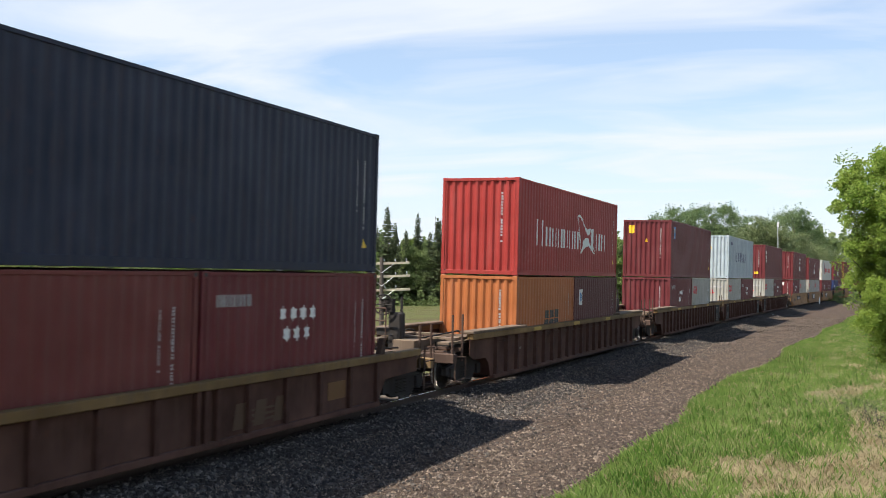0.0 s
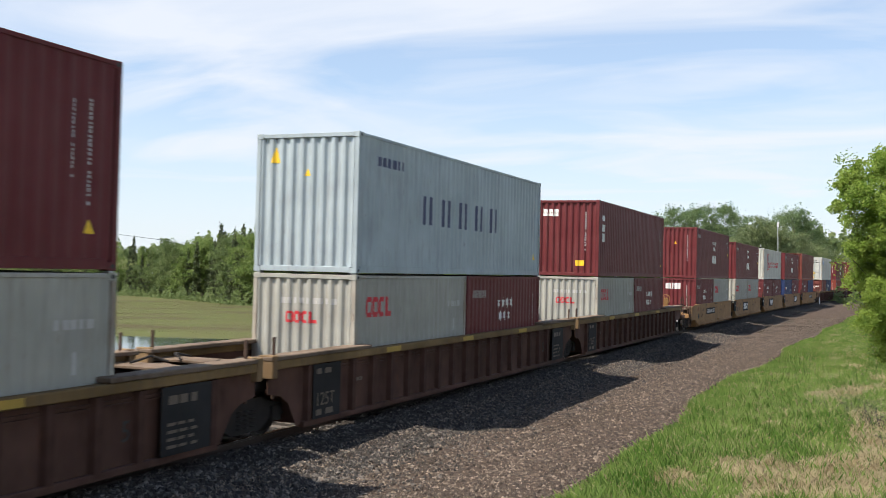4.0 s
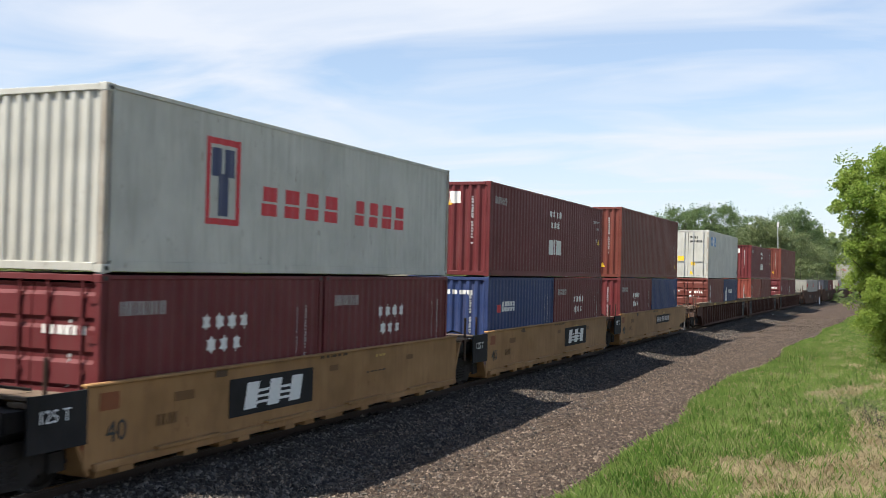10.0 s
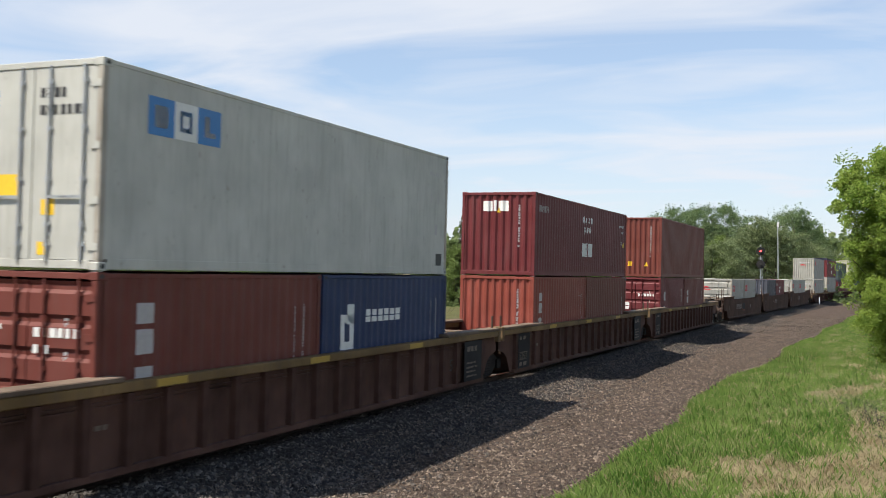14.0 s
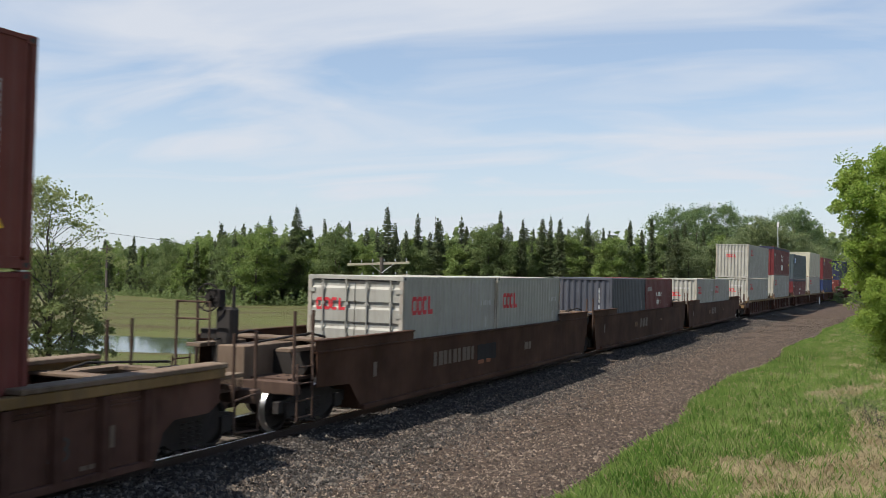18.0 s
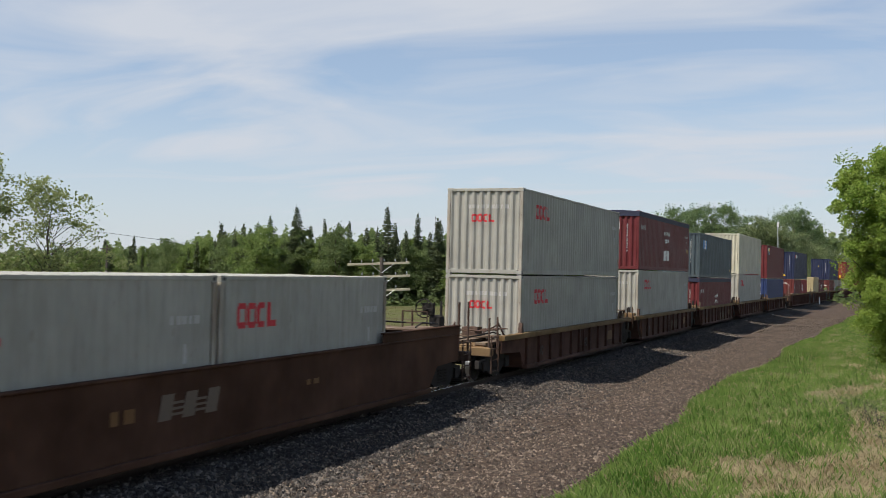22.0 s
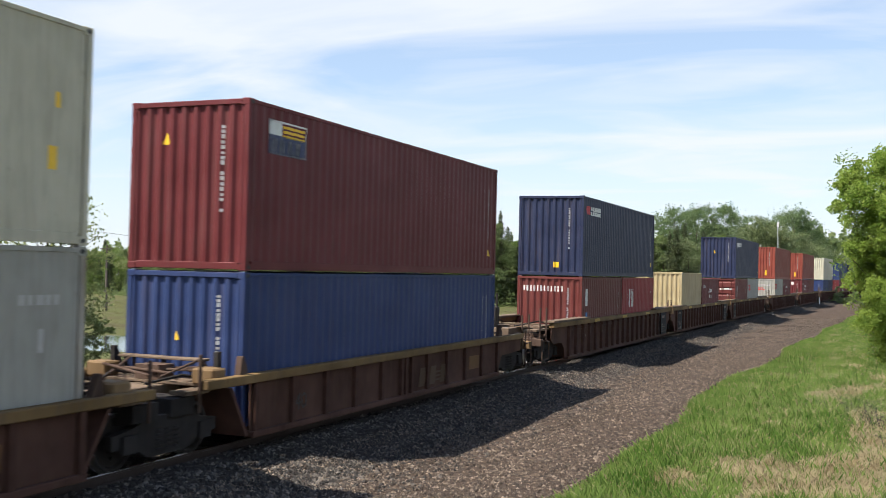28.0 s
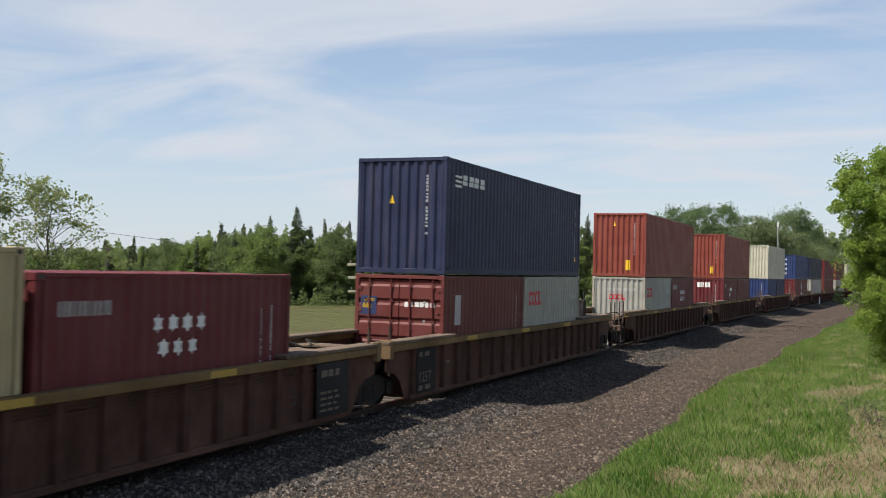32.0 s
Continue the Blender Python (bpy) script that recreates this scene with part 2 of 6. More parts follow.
def gravel_material(name, dark, pale, scale, extra=(0.10, 0.075, 0.055)):
    m, nt, b = material(name)
    co = nt.nodes.new("ShaderNodeTexCoord")
    v = nt.nodes.new("ShaderNodeTexVoronoi"); v.inputs["Scale"].default_value = scale
    nt.links.new(co.outputs["Object"], v.inputs["Vector"])
    v2 = nt.nodes.new("ShaderNodeTexVoronoi"); v2.inputs["Scale"].default_value = scale * 2.7
    nt.links.new(co.outputs["Object"], v2.inputs["Vector"])
    lum = nt.nodes.new("ShaderNodeRGBToBW"); nt.links.new(v.outputs["Color"], lum.inputs[0])
    lum2 = nt.nodes.new("ShaderNodeRGBToBW"); nt.links.new(v2.outputs["Color"], lum2.inputs[0])
    a = mixed(nt, ramp_of(nt, lum.outputs[0], 0.25, 0.85), dark, pale)
    a = mixed(nt, ramp_of(nt, lum2.outputs[0], 0.45, 0.8), a, extra)
    big = noise_tex(nt, 0.45, 5)
    a = mixed(nt, ramp_of(nt, big.outputs["Fac"], 0.35, 0.70), a, tuple(c * 0.72 for c in extra))
    nt.links.new(a, b.inputs["Base Color"])
    b.inputs["Roughness"].default_value = 0.92
    b.inputs["Specular IOR Level"].default_value = 0.2
    add = nt.nodes.new("ShaderNodeMath"); add.operation = "ADD"
    nt.links.new(v.outputs["Distance"], add.inputs[0]); nt.links.new(v2.outputs["Distance"], add.inputs[1])
    bump_of(nt, b, add.outputs[0], 0.8, -0.03)
    return m


def stone_material(name, dark, pale):
    m, nt, b = material(name)
    g = nt.nodes.new("ShaderNodeNewGeometry")
    n = noise_tex(nt, 26, 4)
    few = nt.nodes.new("ShaderNodeMath"); few.operation = "POWER"; few.inputs[1].default_value = 2.4
    nt.links.new(g.outputs["Random Per Island"], few.inputs[0])
    a = mixed(nt, few.outputs[0], dark, pale)
    a = mixed(nt, ramp_of(nt, n.outputs["Fac"], 0.45, 0.75), a, tuple(c * 0.6 for c in dark))
    nt.links.new(a, b.inputs["Base Color"])
    b.inputs["Roughness"].default_value = 0.9
    return m


def soil_material():
    m, nt, b = material("verge_soil")
    mid, fine = noise_tex(nt, 0.6, 5), noise_tex(nt, 11, 5, 0.7)
    a = mixed(nt, ramp_of(nt, mid.outputs["Fac"], 0.42, 0.62), (0.026, 0.048, 0.011), (0.28, 0.225, 0.125))
    a = mixed(nt, ramp_of(nt, fine.outputs["Fac"], 0.40, 0.80), a, (0.050, 0.070, 0.020))
    nt.links.new(a, b.inputs["Base Color"])
    b.inputs["Roughness"].default_value = 0.95
    bump_of(nt, b, fine.outputs["Fac"], 0.6, 0.05)
    return m


def blade_material(name, c0, c1, c2):
    m, nt, b = material(name)
    g = nt.nodes.new("ShaderNodeNewGeometry")
    r = nt.nodes.new("ShaderNodeValToRGB")
    e = r.color_ramp.elements
    e[0].position, e[0].color, e[1].position, e[1].color = 0.0, (*c0, 1), 1.0, (*c2, 1)
    k = e.new(0.72); k.color = (*c1, 1)
    nt.links.new(g.outputs["Random Per Island"], r.inputs[0])
    clump = noise_tex(nt, 0.8, 3)
    tone = mixed(nt, ramp_of(nt, clump.outputs["Fac"], 0.38, 0.66), r.outputs[0], tuple(0.5 * a + 0.5 * d for a, d in zip(c1, c2)))
    nt.links.new(tone, b.inputs["Base Color"])
    b.inputs["Roughness"].default_value = 0.6
    b.inputs["Specular IOR Level"].default_value = 0.25
    tr = nt.nodes.new("ShaderNodeBsdfTranslucent")
    nt.links.new(tone, tr.inputs["Color"])
    ms = nt.nodes.new("ShaderNodeMixShader"); ms.inputs[0].default_value = 0.38
    out = nt.nodes["Material Output"]
    nt.links.new(b.outputs[0], ms.inputs[1]); nt.links.new(tr.outputs[0], ms.inputs[2]); nt.links.new(ms.outputs[0], out.inputs["Surface"])
    return m


def sheet(name, xs, ys, height, mat, kind="structure", label="", category=""):
    """A surface over a grid of x and y lines; height(x, y) gives z."""
    me = bpy.data.meshes.new(name)
    verts = [(x, y, height(x, y)) for y in ys for x in xs]
    n = len(xs)
    faces = [(j * n + i, j * n + i + 1, (j + 1) * n + i + 1, (j + 1) * n + i) for j in range(len(ys) - 1) for i in range(n - 1)]
    me.from_pydata(verts, [], faces)
    for p in me.polygons:
        p.use_smooth = True
    ob = mesh_part(name, me, mat, None)
    return tagged(ob, label, category, "", kind)


def rough(x, y, s=1.0):
    return noise.noise(Vector((x * 0.35, y * 0.35, 0.3))) * s


def spread(a, b, n, power=1.0):
    return [a + (b - a) * (i / n) ** power for i in range(n + 1)]


# one sheet that reaches the horizon: marsh beyond the track, a dip for the pond


def land(x, y):
    z = -0.14
    if x < -14.5:
        z = -0.02 - 0.60 * min(1, (-14.5 - x) / 8.0)
        d = math.hypot((x + 43.0) / 17.0, (y - 50.0) / 5.5)
        if d < 1.5:
            z -= 0.35 * max(0.0, min(1.0, (1.45 - d) / 0.5))
        z += 0.10 * rough(x, y)
    return z


xs = sorted(set(spread(-4000, -220, 8) + spread(-220, -14.5, 80) + spread(-14.5, 60, 24) + spread(60, 4000, 8)))
ys = sorted(set(spread(-900, 0, 10) + spread(0, 320, 110) + spread(320, 5000, 10)))
sheet("ground", xs, ys, land, ground_material(), label="flat green and straw-coloured marsh meadow behind the railway", category="ground")

wm, wnt, wb = material("pond_water")
wb.inputs["Base Color"].default_value = (0.02, 0.03, 0.03, 1)
wb.inputs["Roughness"].default_value = 0.06
wn = noise_tex(wnt, 1.6, 4)
bump_of(wnt, wb, wn.outputs["Fac"], 0.08, 0.03)
bm = bmesh.new()
vs = [bm.verts.new((-43 + math.cos(a) * 24 * (1 + 0.15 * math.sin(3 * a)), 50 + math.sin(a) * 7.6 * (1 + 0.2 * math.sin(2 * a + 1)), -0.80)) for a in (2 * math.pi * i / 48 for i in range(48))]
bm.faces.new(vs)
tagged(part("water", bm, wm, None), "still pond water reflecting a pale sky among reeds", "water", "", "structure")


# gravel service road between the track and the verge, and the raised ballast bed
def edge(y):
    """Where the verge's grass begins."""
    w = y / 0.951
    return -4.29 + 0.20 * math.sin(w * 0.31 + 0.5) + 0.07 * math.sin(w * 0.83) + 0.0205 * (y - 16) + 0.42 * math.exp(-((w - 14.5) / 5.0) ** 2) + curve(y) - 0.18 * math.exp(-((w - 31) / 5) ** 2)


def bed(x, y):
    d = x - (TRACK_X + curve(y))
    a = abs(d)
    top = 0.300
    if a < 0.66:
        z = top
    elif a < 0.98:
        z = top if a < 0.86 else top + (a - 0.86) * 0.75
    elif a < 1.75:
        z = top + 0.09 * min(1.0, (1.75 - a) / 0.5)
    else:
        z = max(0.012, top - (a - 1.75) * 0.24)
    return z + 0.022 * rough(x * 6, y * 6) + 0.03 * rough(x, y)


GRAVEL = gravel_material("road_gravel", (0.040, 0.0275, 0.0200), (0.150, 0.112, 0.083), 15, (0.074, 0.051, 0.037))
BALLAST = gravel_material("ballast_gravel", (0.0125, 0.0100, 0.0082), (0.078, 0.065, 0.054), 13, (0.027, 0.0212, 0.0167))
ysr = sorted(set(spread(-440, 8, 40) + spread(8, 60, 300) + spread(60, 650, 110)))


def strip(name, x0, x1, nx, height, mat, label, category, bend=True):
    me = bpy.data.meshes.new(name)
    verts = []
    for y in ysr:
        for i in range(nx + 1):
            x = x0(y) + (x1(y) - x0(y)) * i / nx
            verts.append((x, y, height(x, y)))
    n = nx + 1
    faces = [(j * n + i, j * n + i + 1, (j + 1) * n + i + 1, (j + 1) * n + i) for j in range(len(ysr) - 1) for i in range(nx)]
    me.from_pydata(verts, [], faces)
    for p in me.polygons:
        p.use_smooth = True
    return tagged(mesh_part(name, me, mat, None), label, category, "", "structure")


def road_z(x, y):
    """Low windrows along the road, and clods."""
    d = x - edge(y)
    return 0.034 + 0.030 * rough(x, y) + 0.018 * rough(x * 4, y * 4) + 0.022 * math.sin(d * 3.4 + 0.6 * math.sin(y * 0.4)) + 0.016 * rough(x * 11, y * 7)


def mid_line(off):
    return lambda y: TRACK_X + curve(y) + off


strip("road", mid_line(2.55), lambda y: edge(y) + 0.9, 64, road_z, GRAVEL, "brown-grey gravel service road beside the track", "road")
strip("ballast_bed", mid_line(-3.1), mid_line(2.85), 40, bed, BALLAST, "grey crushed-stone ballast bed under the track", "ballast")


def verge_z(x, y):
    d = x - edge(y)
    return -0.03 + 0.13 * min(1, max(0, d + 0.1) / 0.5) + 0.05 * rough(x, y) + 0.018 * max(0.0, min(d, 12.0))


strip("verge", lambda y: edge(y) - 0.05, lambda y: edge(y) + 26, 60, verge_z, soil_material(), "grassy verge with green tufts and dry straw patches", "verge")


# rails and sleepers
def build_track():
    tr = thing("railway_track", "steel rails on timber sleepers in crushed-stone ballast", "track", "", "structure")
    for sx in (-1, 1):
        side, crown = bmesh.new(), bmesh.new()
        x = sx * 0.7535
        prof = [(-0.07, 0.0), (0.07, 0.0), (0.07, 0.015), (0.012, 0.035), (0.012, 0.125), (0.036, 0.135), (0.036, 0.165), (-0.036, 0.165), (-0.036, 0.135), (-0.012, 0.125), (-0.012, 0.035), (-0.07, 0.015)]
        lines = []
        for s in spread(-430, 640, 110):
            m = track_pose(s, RAIL_Z - 0.172, x)
            lines.append([side.verts.new(m @ Vector((px, 0, pz))) for px, pz in prof])
        for a, b in zip(lines, lines[1:]):
            for i in range(len(prof)):
                side.faces.new((a[i], a[(i + 1) % 12], b[(i + 1) % 12], b[i]))
        part("rail", side, MATS["rail_side"], tr, "rust-brown rail web and foot")
        lines = []
        for s in spread(-430, 640, 110):
            m = track_pose(s, RAIL_Z, x)
            lines.append([crown.verts.new(m @ Vector((px, 0, pz))) for px, pz in ((-0.034, -0.007), (-0.03, 0.0), (0.03, 0.0), (0.034, -0.007))])
        for a, b in zip(lines, lines[1:]):
            for i in range(3):
                crown.faces.new((a[i], a[i + 1], b[i + 1], b[i]))
        part("rail_head", crown, MATS["rail_top"], tr, "polished running surface")
    sl = bpy.data.meshes.new("sleeper")
    b = soft_box(-1.30, 1.30, -0.115, 0.115, -0.18, 0.0, 0.012)
    b.to_mesh(sl); b.free()
    rng = random.Random(4)
    for i in range(190):
        s = 6 + i * 0.55
        o = mesh_part("sleeper", sl, MATS["sleeper_wood"], tr)
        o.matrix_world = track_pose(s, RAIL_Z - 0.174, rng.uniform(-0.03, 0.03)) @ Matrix.Rotation(rng.uniform(-0.012, 0.012), 4, "Z")


def build_stones():
    rng = np.random.default_rng(3)
    base = np.array([(1, 0, 0), (-1, 0, 0), (0, 1, 0), (0, -1, 0), (0, 0, 1), (0, 0, -1)], float)
    tris = np.array([(0, 2, 4), (2, 1, 4), (1, 3, 4), (3, 0, 4), (2, 0, 5), (1, 2, 5), (3, 1, 5), (0, 3, 5)])

    def scatter(name, n, place, size, mat, label, category):
        V, F = [], []
        for i in range(n):
            x, y, z, big = place(rng)
            s = size[0] + (size[1] - size[0]) * rng.random() ** 2.2 * big
            p = base * (s * (0.6 + 0.8 * rng.random(3)))[None, :] + rng.normal(0, s * 0.18, (6, 3))
            a = rng.random() * 6.28
            c, sn = math.cos(a), math.sin(a)
            q = np.stack([p[:, 0] * c - p[:, 1] * sn + x, p[:, 0] * sn + p[:, 1] * c + y, p[:, 2] * 0.75 + z], 1)
            V.append(q); F.append(tris + 6 * i)
        me = bpy.data.meshes.new(name)
        me.from_pydata(np.concatenate(V).tolist(), [], np.concatenate(F).tolist())
        tagged(mesh_part(name, me, mat, None), label, category, "", "stuff")

    def on_bed(r):
        y = 9 + 75 * r.random() ** 1.9
        off = -1.4 + 4.5 * r.random() if r.random() < 0.85 else 0.9 + 2.4 * r.random()
        x = TRACK_X + curve(y) + off
        if abs(off) < 1.35 and r.random() < 0.5:
            off = 1.35 + 1.5 * r.random(); x = TRACK_X + curve(y) + off
        if r.random() < 0.22:
            off = 2.5 + 1.8 * r.random() ** 2; x = TRACK_X + curve(y) + off
        return x, y, (bed(x, y) if off < 2.6 else max(bed(x, y), road_z(x, y))) + 0.006, 1.0

    def on_road(r):
        y = 11 + 80 * r.random() ** 1.7
        lo = TRACK_X + curve(y) + 1.9
        x = lo + (edge(y) + 0.15 - lo) * (r.random() ** 1.35 if r.random() < 0.8 else r.random())
        return x, y, max(road_z(x, y), bed(x, y)) + 0.004, 1.0
    scatter("ballast_stones", 42000, on_bed, (0.016, 0.050), stone_material("ballast_stone", (0.014, 0.0114, 0.0096), (0.165, 0.143, 0.122)), "loose grey crushed ballast stones beside the rails", "ballast")
    scatter("road_stones", 76000, on_road, (0.008, 0.040), stone_material("road_stone", (0.034, 0.0235, 0.0175), (0.270, 0.212, 0.160)), "small brown and pale stones strewn on the gravel road", "gravel")


def build_grass():
    rng = np.random.default_rng(11)

    def blades(name, n, region, tall, wide, mat, label, lean=0.35, clump=None):
        V = np.zeros((n * 4, 3)); F = []
        P = region(rng, n)
        h = tall[0] + (tall[1] - tall[0]) * rng.random(n) ** 1.5
        if clump is not None:
            h = h * clump(P)
        a = rng.random(n) * 6.283
        w = wide * (0.6 + 0.8 * rng.random(n))
        la = rng.random(n) * 6.283
        ld = h * lean * rng.random(n)
        dx, dy = np.cos(a) * w, np.sin(a) * w
        tipx, tipy = np.cos(la) * ld, np.sin(la) * ld
        V[0::4] = np.stack([P[:, 0] - dx, P[:, 1] - dy, P[:, 2]], 1)
        V[1::4] = np.stack([P[:, 0] + dx, P[:, 1] + dy, P[:, 2]], 1)
        V[2::4] = np.stack([P[:, 0] + dx * 0.7 + tipx * 0.35, P[:, 1] + dy * 0.7 + tipy * 0.35, P[:, 2] + h * 0.6], 1)
        V[3::4] = np.stack([P[:, 0] + tipx, P[:, 1] + tipy, P[:, 2] + h], 1)
        i = np.arange(n) * 4
        F = np.concatenate([np.stack([i, i + 1, i + 2], 1), np.stack([i, i + 2, i + 3], 1)])
        me = bpy.data.meshes.new(name)
        me.from_pydata(V.tolist(), [], F.tolist())
        return tagged(mesh_part(name, me, mat, None), label, "grass", "", "stuff")

    def patch(x, y):
        g = 0.0
        for px, py, rx, ry, k in ((-1.9, 17.4, 0.75, 1.0, 0.72), (-0.7, 16.2, 0.9, 1.3, 0.75), (0.3, 17.6, 0.9, 1.6, 0.8), (0.3, 22.5, 0.8, 3.6, 0.7), (-0.5, 29.2, 0.6, 2.0, 0.6), (0.6, 32.0, 0.6, 3.0, 0.5)):
            g += 1.15 * k * math.exp(-((x - px) / rx) ** 2 - ((y - py) / ry) ** 2)
        return g + 0.75 * noise.noise(Vector((x * 0.9, y * 0.5, 4.0))) + 0.45 * noise.noise(Vector((x * 2.4, y * 1.4, 1.0)))

    def on_verge(dry):
        def region(r, n):
            out = np.zeros((n, 3))
            k = 0
            while k < n:
                y = 12 + 95 * r.random() ** 2.0
                d = 15 * r.random() ** 1.25
                x = edge(y) + d - 0.12 + 0.10 * r.random()
                p = patch(x, y)
                bare = p > 0.36 and d > 0.6
                if (dry and not bare and r.random() < 0.86) or (not dry and bare and r.random() < 0.80):
                    continue
                out[k] = (x, y, verge_z(x, y) - 0.01)
                k += 1
            return out
        return region
    green = blade_material("grass_green", (0.042, 0.100, 0.012), (0.106, 0.200, 0.028), (0.28, 0.345, 0.11))
    straw = blade_material("grass_straw", (0.22, 0.165, 0.088), (0.39, 0.31, 0.18), (0.55, 0.47, 0.30))
    blades("verge_grass", 520000, on_verge(False), (0.04, 0.25), 0.0036, green, "fresh green knee-high grass on the verge", 0.62)
    blades("dry_grass", 170000, on_verge(True), (0.03, 0.17), 0.0031, straw, "flattened straw-coloured dry grass in patches", 1.6)

    def marsh(r, n):
        y = 30 + 105 * r.random(n)
        x = -16 - 90 * r.random(n)
        out = np.stack([x, y, np.array([land(a, b) for a, b in zip(x, y)])], 1)
        dd = np.hypot((x + 43) / 17.0, (y - 50) / 5.5)
        out[dd < 1.35, 0] -= 45
        return out
    reed = blade_material("marsh_grass", (0.115, 0.132, 0.046), (0.155, 0.168, 0.062), (0.215, 0.205, 0.098))
    blades("marsh_grass", 90000, marsh, (0.03, 0.09), 0.02, reed, "green and straw sedge over the marsh meadow", 0.4)
# ---------------------------------------------------------------- freight containers
W2 = 1.219
SIZES = {20: 6.058, 40: 12.192, 45: 13.716}
WAVE, DEEP = 0.278, 0.016          # side corrugation
MESHES = {}


def shared(key, make):
    if key not in MESHES:
        bm = make()
        me = bpy.data.meshes.new(key[0])
        bm.to_mesh(me)
        bm.free()
        MESHES[key] = me
    return MESHES[key]


def wave_points(a, b, pitch, deep):
    """Points (along, inset) of a trapezoid corrugation between a and b."""
    n = max(1, round((b - a) / pitch))
    p = (b - a) / n
    pts = [(a, 0.0)]
    for i in range(n):
        s = a + i * p
        pts += [(s + p * 0.13, 0.0), (s + p * 0.37, deep), (s + p * 0.63, deep), (s + p * 0.87, 0.0)]
    return pts + [(b, 0.0)]


def inset_at(pts, v):
    for (a, da), (b, db) in zip(pts, pts[1:]):
        if a <= v <= b:
            return da + (db - da) * (v - a) / max(b - a, 1e-6)
    return 0.0


def side_wave(L):
    return wave_points(0.14, L - 0.14, WAVE, DEEP)


def end_wave():
    return wave_points(-W2 + 0.11, W2 - 0.11, 0.245, 0.045)


def wall_sheet(pts, z0, z1, place):
    bm = bmesh.new()
    lo = [bm.verts.new(place(a, d, z0)) for a, d in pts]
    hi = [bm.verts.new(place(a, d, z1)) for a, d in pts]
    lo2 = [bm.verts.new(place(a, d + 0.003, z0)) for a, d in pts]
    hi2 = [bm.verts.new(place(a, d + 0.003, z1)) for a, d in pts]
    for i in range(len(pts) - 1):
        bm.faces.new((lo[i], lo[i + 1], hi[i + 1], hi[i]))
        bm.faces.new((lo2[i + 1], lo2[i], hi2[i], hi2[i + 1]))
    return bm


OUT = 0.012            # how far the flats of a wall lie behind the frame


def side_place(sign):
    return lambda a, d, z: (sign * (W2 - OUT - d), a, z)


def front_place(a, d, z):
    return (a, OUT + d, z)


